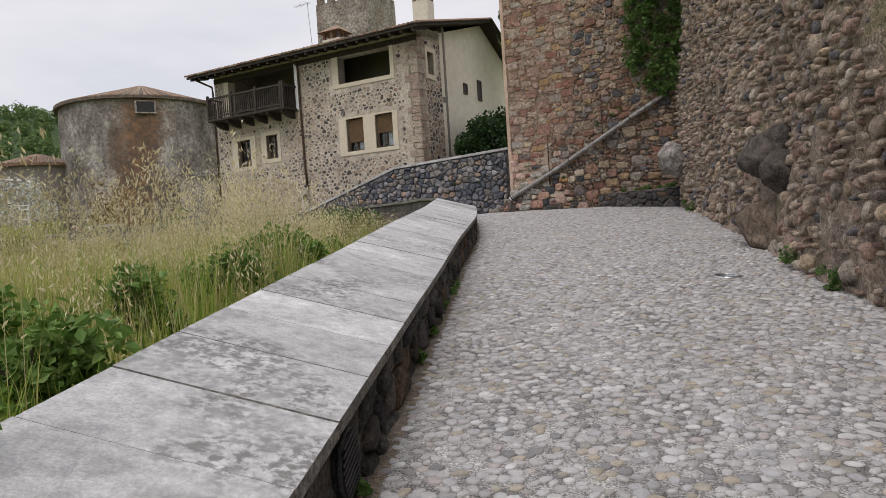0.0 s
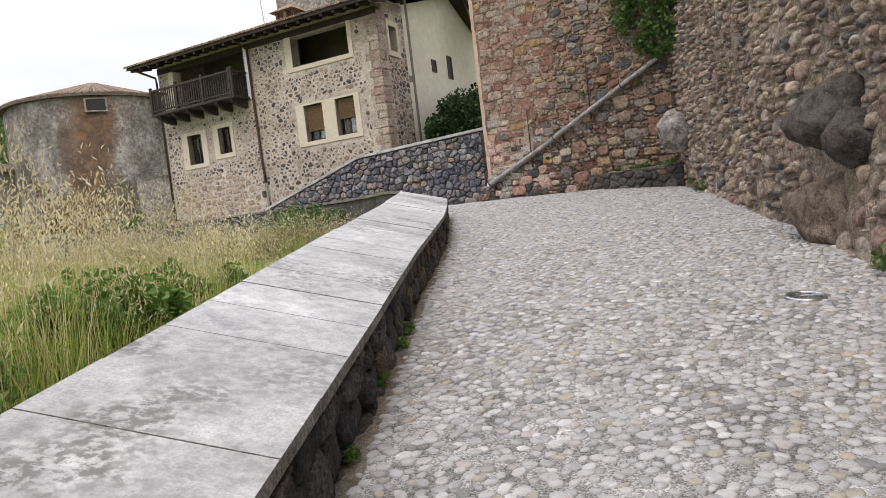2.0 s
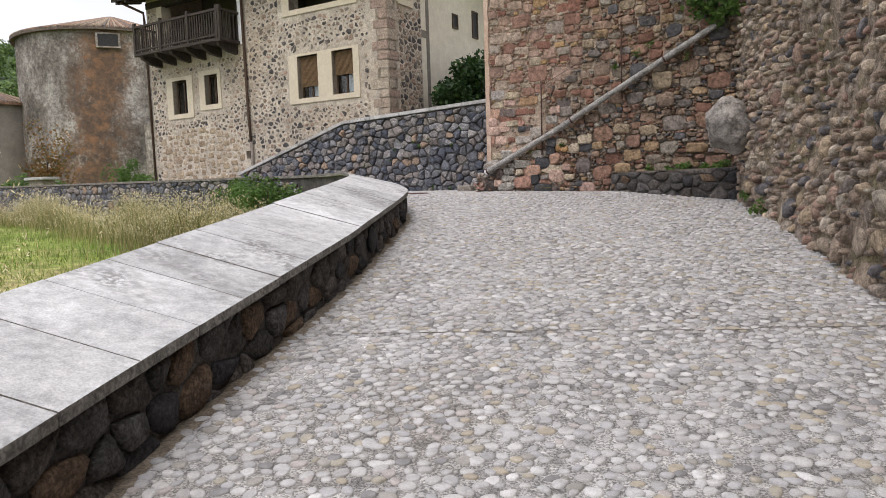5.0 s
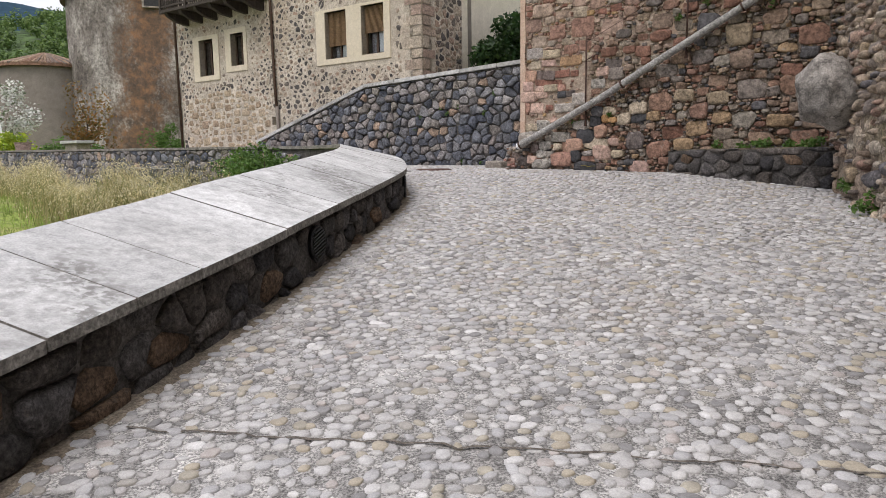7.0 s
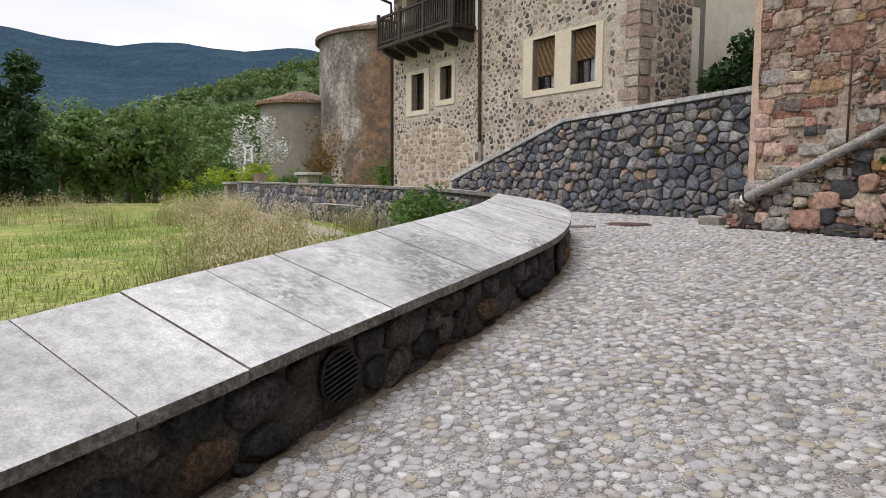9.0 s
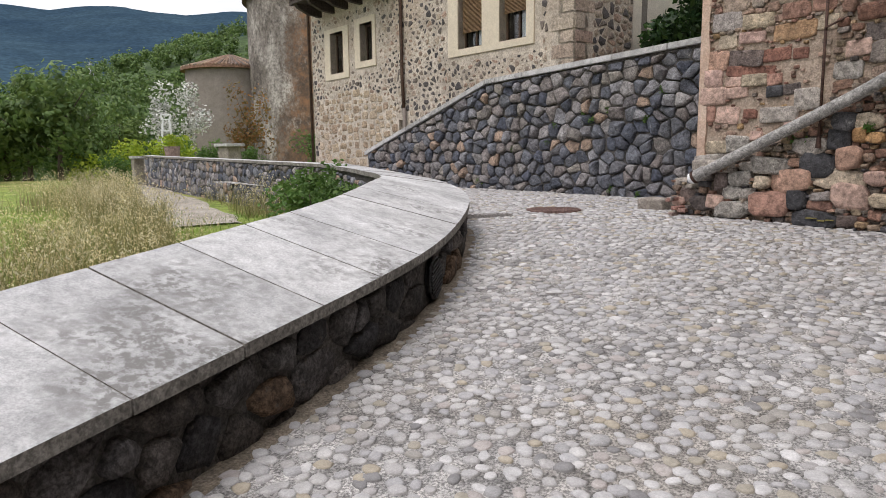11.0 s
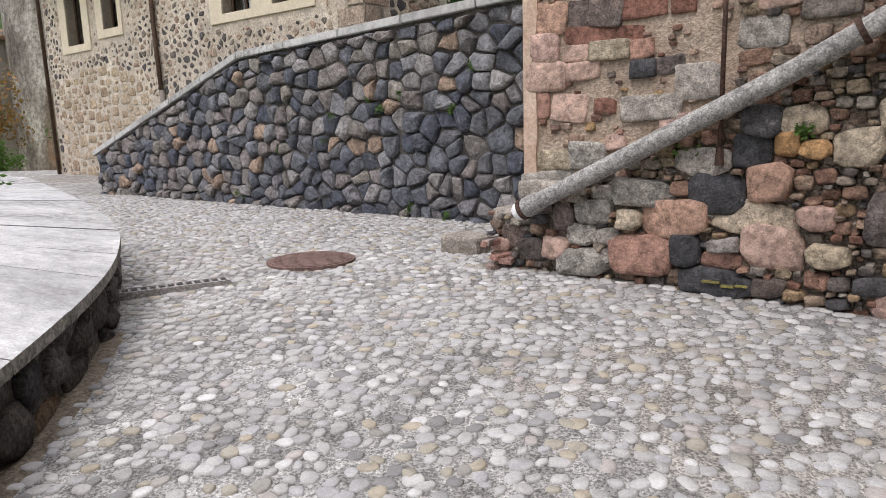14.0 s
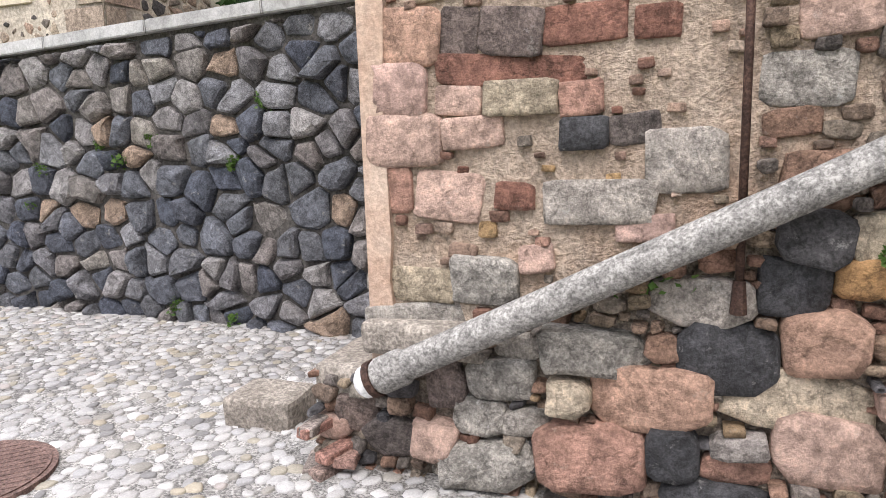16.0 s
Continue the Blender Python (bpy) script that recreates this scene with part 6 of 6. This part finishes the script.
FOOT_RIGHT = [("w", -.95, 2.20, .35, .16), ("r", -.56, 2.28, .37, .25), ("k", -.28, 2.33, .17, .19), ("g", -.07, 2.38, .18, .09), ("p", .20, 2.39, .33, .24), ("r", -.07, 2.29, .22, .10),
              ("k", .72, 2.22, .19, .11), ("p", .89, 2.11, .31, .24), ("k", -.10, 2.15, .41, .17), ("b", .20, 2.15, .18, .12), ("t", .50, 2.36, .21, .13), ("b", .81, 2.58, .29, .27),
              ("p", .42, 2.57, .18, .14), ("t", .60, 2.96, .21, .19), ("o", .40, 2.95, .16, .10), ("t", .34, 3.11, .22, .15), ("k", .13, 3.11, .20, .17), ("t", .84, 3.14, .28, .20), ("k", .85, 2.96, .28, .13)]
CORNER_BLOCKS = [("r", -1.27, 3.82, .28, .20), ("b", -1.05, 3.82, .14, .18), ("b", -.86, 3.81, .23, .16), ("d", -.60, 3.82, .29, .13), ("d", -.86, 3.68, .54, .11), ("p", -1.30, 3.63, .23, .19),
                 ("p", -1.28, 3.44, .29, .19), ("p", -1.06, 3.58, .18, .11), ("t", -.83, 3.58, .27, .12), ("r", -.61, 3.57, .15, .12), ("p", -1.01, 3.46, .23, .11), ("r", -1.33, 3.25, .15, .17),
                 ("p", -1.11, 3.23, .25, .18), ("d", -.85, 3.23, .15, .10), ("k", -.60, 3.45, .17, .11), ("b", -.43, 3.46, .17, .10), ("g", -.26, 3.35, .26, .20)]
CORNER_UPPER = [("g", .09, 3.60, .26, .17), ("g", -.55, 3.21, .39, .15), ("p", -.39, 3.12, .20, .10), ("w", -.97, 2.91, .26, .17), ("t", -1.23, 2.88, .26, .13), ("g", -1.26, 2.75, .40, .11),
                ("p", -.77, 3.0, .13, .10), ("d", -.36, 3.81, .15, .11), ("g", -1.15, 4.23, .33, .18), ("t", -.80, 4.19, .33, .15), ("o", -.43, 4.04, .41, .16), ("t", -1.14, 4.02, .20, .15),
                ("p", -.87, 4.03, .28, .11), ("t", -.13, 4.08, .20, .14), ("b", .37, 3.92, .28, .15), ("p", .17, 3.80, .22, .15)]


def build_wall_stones():
    rng = random.Random(21)
    nrng = np.random.default_rng(21)
    # boulder wall: great stones low down, smaller ones above, much mortar
    def on_boulders(s, z, w, h):
        up = z - float(path_z(s))
        if up < -.05 or (9.2 < s < 10.8 and 1.0 < z < 2.75):
            return False
        return w < .2 + .22 * max(0, 1 - up / .9) + (.12 if (s * 1.7 + z * 2.3) % 5 < .5 else 0)
    low = rubble(1.2, 20.4, -.1, 10.2, (.38, .26, .18, .125, .085), rng, 1.15, 2.3, on_boulders, gap=.004, wob=.12, tries=2.2)
    lay(low, boulder_place, M_RUBBLE, wall_east, nrng, near=(9.5, 2.2), gap=.003, bulge=.075, rough=.04, dome=.62, corners=9, deep=.02)
    # dark retaining wall
    k1, k2 = 1.28 / 4.2, .2 / 4.55
    dark = cells(-5.5, 3.25, 1.95, 4.32, .215, .185, rng, .44, [(-k1, 1, 4.07 + 1.35 * k1), (-k2, 1, 4.07 + 1.35 * k2)], vary=.3)
    lay(dark, lambda s, o, z: TERRACE.at(s, -o, z), M_BASALT, wall_terrace, nrng, near=(1.5, 3), gap=.012, bulge=.075, rough=.045, dome=.74, trim=.13, smooth=False)
    # red wall: dressed blocks by the corner, rubble beyond
    def pipe_line(s):
        return float(np.interp(s, [-1.42, .28, .85, 3.4], [2.52, 3.36, 3.68, 5.06]))
    def red_place(s, o, z):
        return RED.at(s, -np.asarray(o), z)
    def foot_place(s, o, z):
        return RED.at(s, -.035 - np.asarray(o), z)
    taken = []
    for kind, s, z, w, h in CORNER_BLOCKS + CORNER_UPPER:
        taken.append((s, z, w, h))
        lay([blockish(s, z, w * 1.07, h * 1.1, rng, 6, .05)], red_place, KINDS[kind], wall_north, nrng, gap=.004, bulge=.045 if kind in "gwt" and z < 3 else .028, rough=.015, boxy=True, trim=.12)
    def above(s, z, w, h):
        return z - h * .4 > pipe_line(s) - .12 and s - w / 2 > -1.36 and z > 2.75
    rough = rubble(-.05, 4.6, 2.6, 12.6, (.28, .2, .14, .095, .065), rng, 1.5, 3.2, lambda s, z, w, h: above(s, z, w, h) and s - w / 2 > -.05 + max(0, min(.8, (z - 4.2) * 2)), taken, -.004, .1, 3.5)
    lay(rough, red_place, M_RED, wall_north, nrng, near=(.8, 3.8), count=100, gap=.003, bulge=.05, rough=.03, boxy=True, trim=.12, deep=.02)
    blocks = rubble(-1.36, .85, 2.6, 12.6, (.34, .25, .17, .11, .07, .045), rng, 1.55, 4.5, lambda s, z, w, h: above(s, z, w, h) and s + w / 2 < -.05 + max(0, min(.88, (z - 4.2) * 2)) and (z > 4.05 or w < .12 and rng.random() < .03), taken, -.004, .06, 3.5)
    lay(blocks, red_place, M_REDBLOCK, wall_north, nrng, near=(-.5, 3.6), count=150, gap=.001, bulge=.026, rough=.02, boxy=True, trim=.12)
    # the rougher footing that stands proud below the pipe
    taken = []
    for kind, s, z, w, h in FOOT_LEFT + FOOT_RIGHT:
        taken.append((s, z, w, h))
        lay([blockish(s, z, w * 1.1, h * 1.1, rng, 2.7, .09)], foot_place, KINDS[kind], red_foot, nrng, gap=.002, bulge=.08, rough=.02, boxy=True, trim=.12)
    foot = rubble(-1.75, 4.5, 1.95, 5.4, (.33, .22, .15, .10, .07, .05), rng, 1.5, 3.0, lambda s, z, w, h: z + h * .5 < pipe_line(s) - .01 and s > -1.70 and (s > 1.0 or w < .13), taken, -.006, .1, 3.6)
    lay(foot, foot_place, M_RED, red_foot, nrng, near=(.6, 2.6), count=200, gap=.002, bulge=.06, rough=.03, boxy=True, trim=.12, deep=.02)
    # low wall, the side to the path
    s_end = float(np.interp(23.5, LL[:, 1], LS))
    vents = [float(np.interp(y, LL[:, 1], LS)) for y in VENT_Y]
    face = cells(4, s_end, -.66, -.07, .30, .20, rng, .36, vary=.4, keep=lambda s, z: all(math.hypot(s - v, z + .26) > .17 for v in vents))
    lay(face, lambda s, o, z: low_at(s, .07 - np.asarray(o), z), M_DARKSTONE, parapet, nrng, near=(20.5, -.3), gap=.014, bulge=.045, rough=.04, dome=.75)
    # low wall, the side to the meadow beyond the bend
    s_bend = float(np.interp(22.5, LL[:, 1], LS))
    def meadow_face(s, o, z):
        w = np.interp(s, LS, LL[:, 3])
        return low_at(s, w - .05 + np.asarray(o), z)
    far = cells(s_bend, LS[-1] - .1, -1.35, -.07, .30, .22, rng, .38, vary=.35)
    lay(far, meadow_face, M_BASALT, parapet, nrng, name="rubble_stone", near=(s_bend + 6, -.5), count=120, gap=.016, bulge=.035, corners=8)
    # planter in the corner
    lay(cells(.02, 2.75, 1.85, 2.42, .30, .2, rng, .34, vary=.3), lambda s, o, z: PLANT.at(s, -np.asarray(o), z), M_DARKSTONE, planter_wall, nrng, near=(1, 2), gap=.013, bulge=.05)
    # the house front: dark stones showing in pale mortar
    trims = [(1.95, 5.1, 5.2, 6.97), (-4.5, -2.9, 5.17, 6.87), (-2.63, -1.35, 5.38, 6.95), (1.77, 5.1, 8.19, 10), (-4.8, -.1, 7.3, 10), (-.35, .1, 3.45, 3.83), (5.5, 6.3, 4.2, 10)]
    def brown(s, z):
        return -4.9 < s < -.5 and z < 4.75 - .10 * (s + 3) ** 2
    def clear(s, z):
        return not any(a < s < b and c < z < d for a, b, c, d in trims)
    fs = cells(-5.35, 6.15, 2.0, 9.7, .20, .165, rng, .44, keep=lambda s, z: clear(s, z) and not brown(s, z), vary=.45)
    nrng2 = np.random.default_rng(4)
    fs = [c.mean(0) + (c - c.mean(0)) * nrng2.choice([1.0, .8, .62, .5], p=[.25, .3, .27, .18]) for c in fs]
    old = rubble(-4.9, -.5, 2.0, 4.75, (.34, .22, .14), rng, 1.5, 4, lambda s, z, w, h: brown(s, z), gap=.006)
    lay(old, lambda s, o, z: FACADE.at(s, -np.asarray(o), z), M_BROWNSTONE, house_front, nrng, count=0, gap=.004, bulge=.014, rough=.04, dome=.85, corners=8)
    lay(fs, lambda s, o, z: FACADE.at(s, -np.asarray(o), z), M_FSTONE, house_front, nrng, near=(1, 5), gap=.017, bulge=.014, rough=.07, dome=.8, corners=7)
    ss = cells(.6, 1.98, 3.0, 9.9, .25, .2, rng, .4, keep=lambda s, z: not (.55 < s < 1.5 and 8.1 < z < 9.55), vary=.4)
    lay(ss, lambda s, o, z: SIDE.at(s, -np.asarray(o), z), M_FSTONE, house_side, nrng, near=(1, 5), count=100, gap=.02, bulge=.014, rough=.07, dome=.8, corners=7)


build_wall_stones()
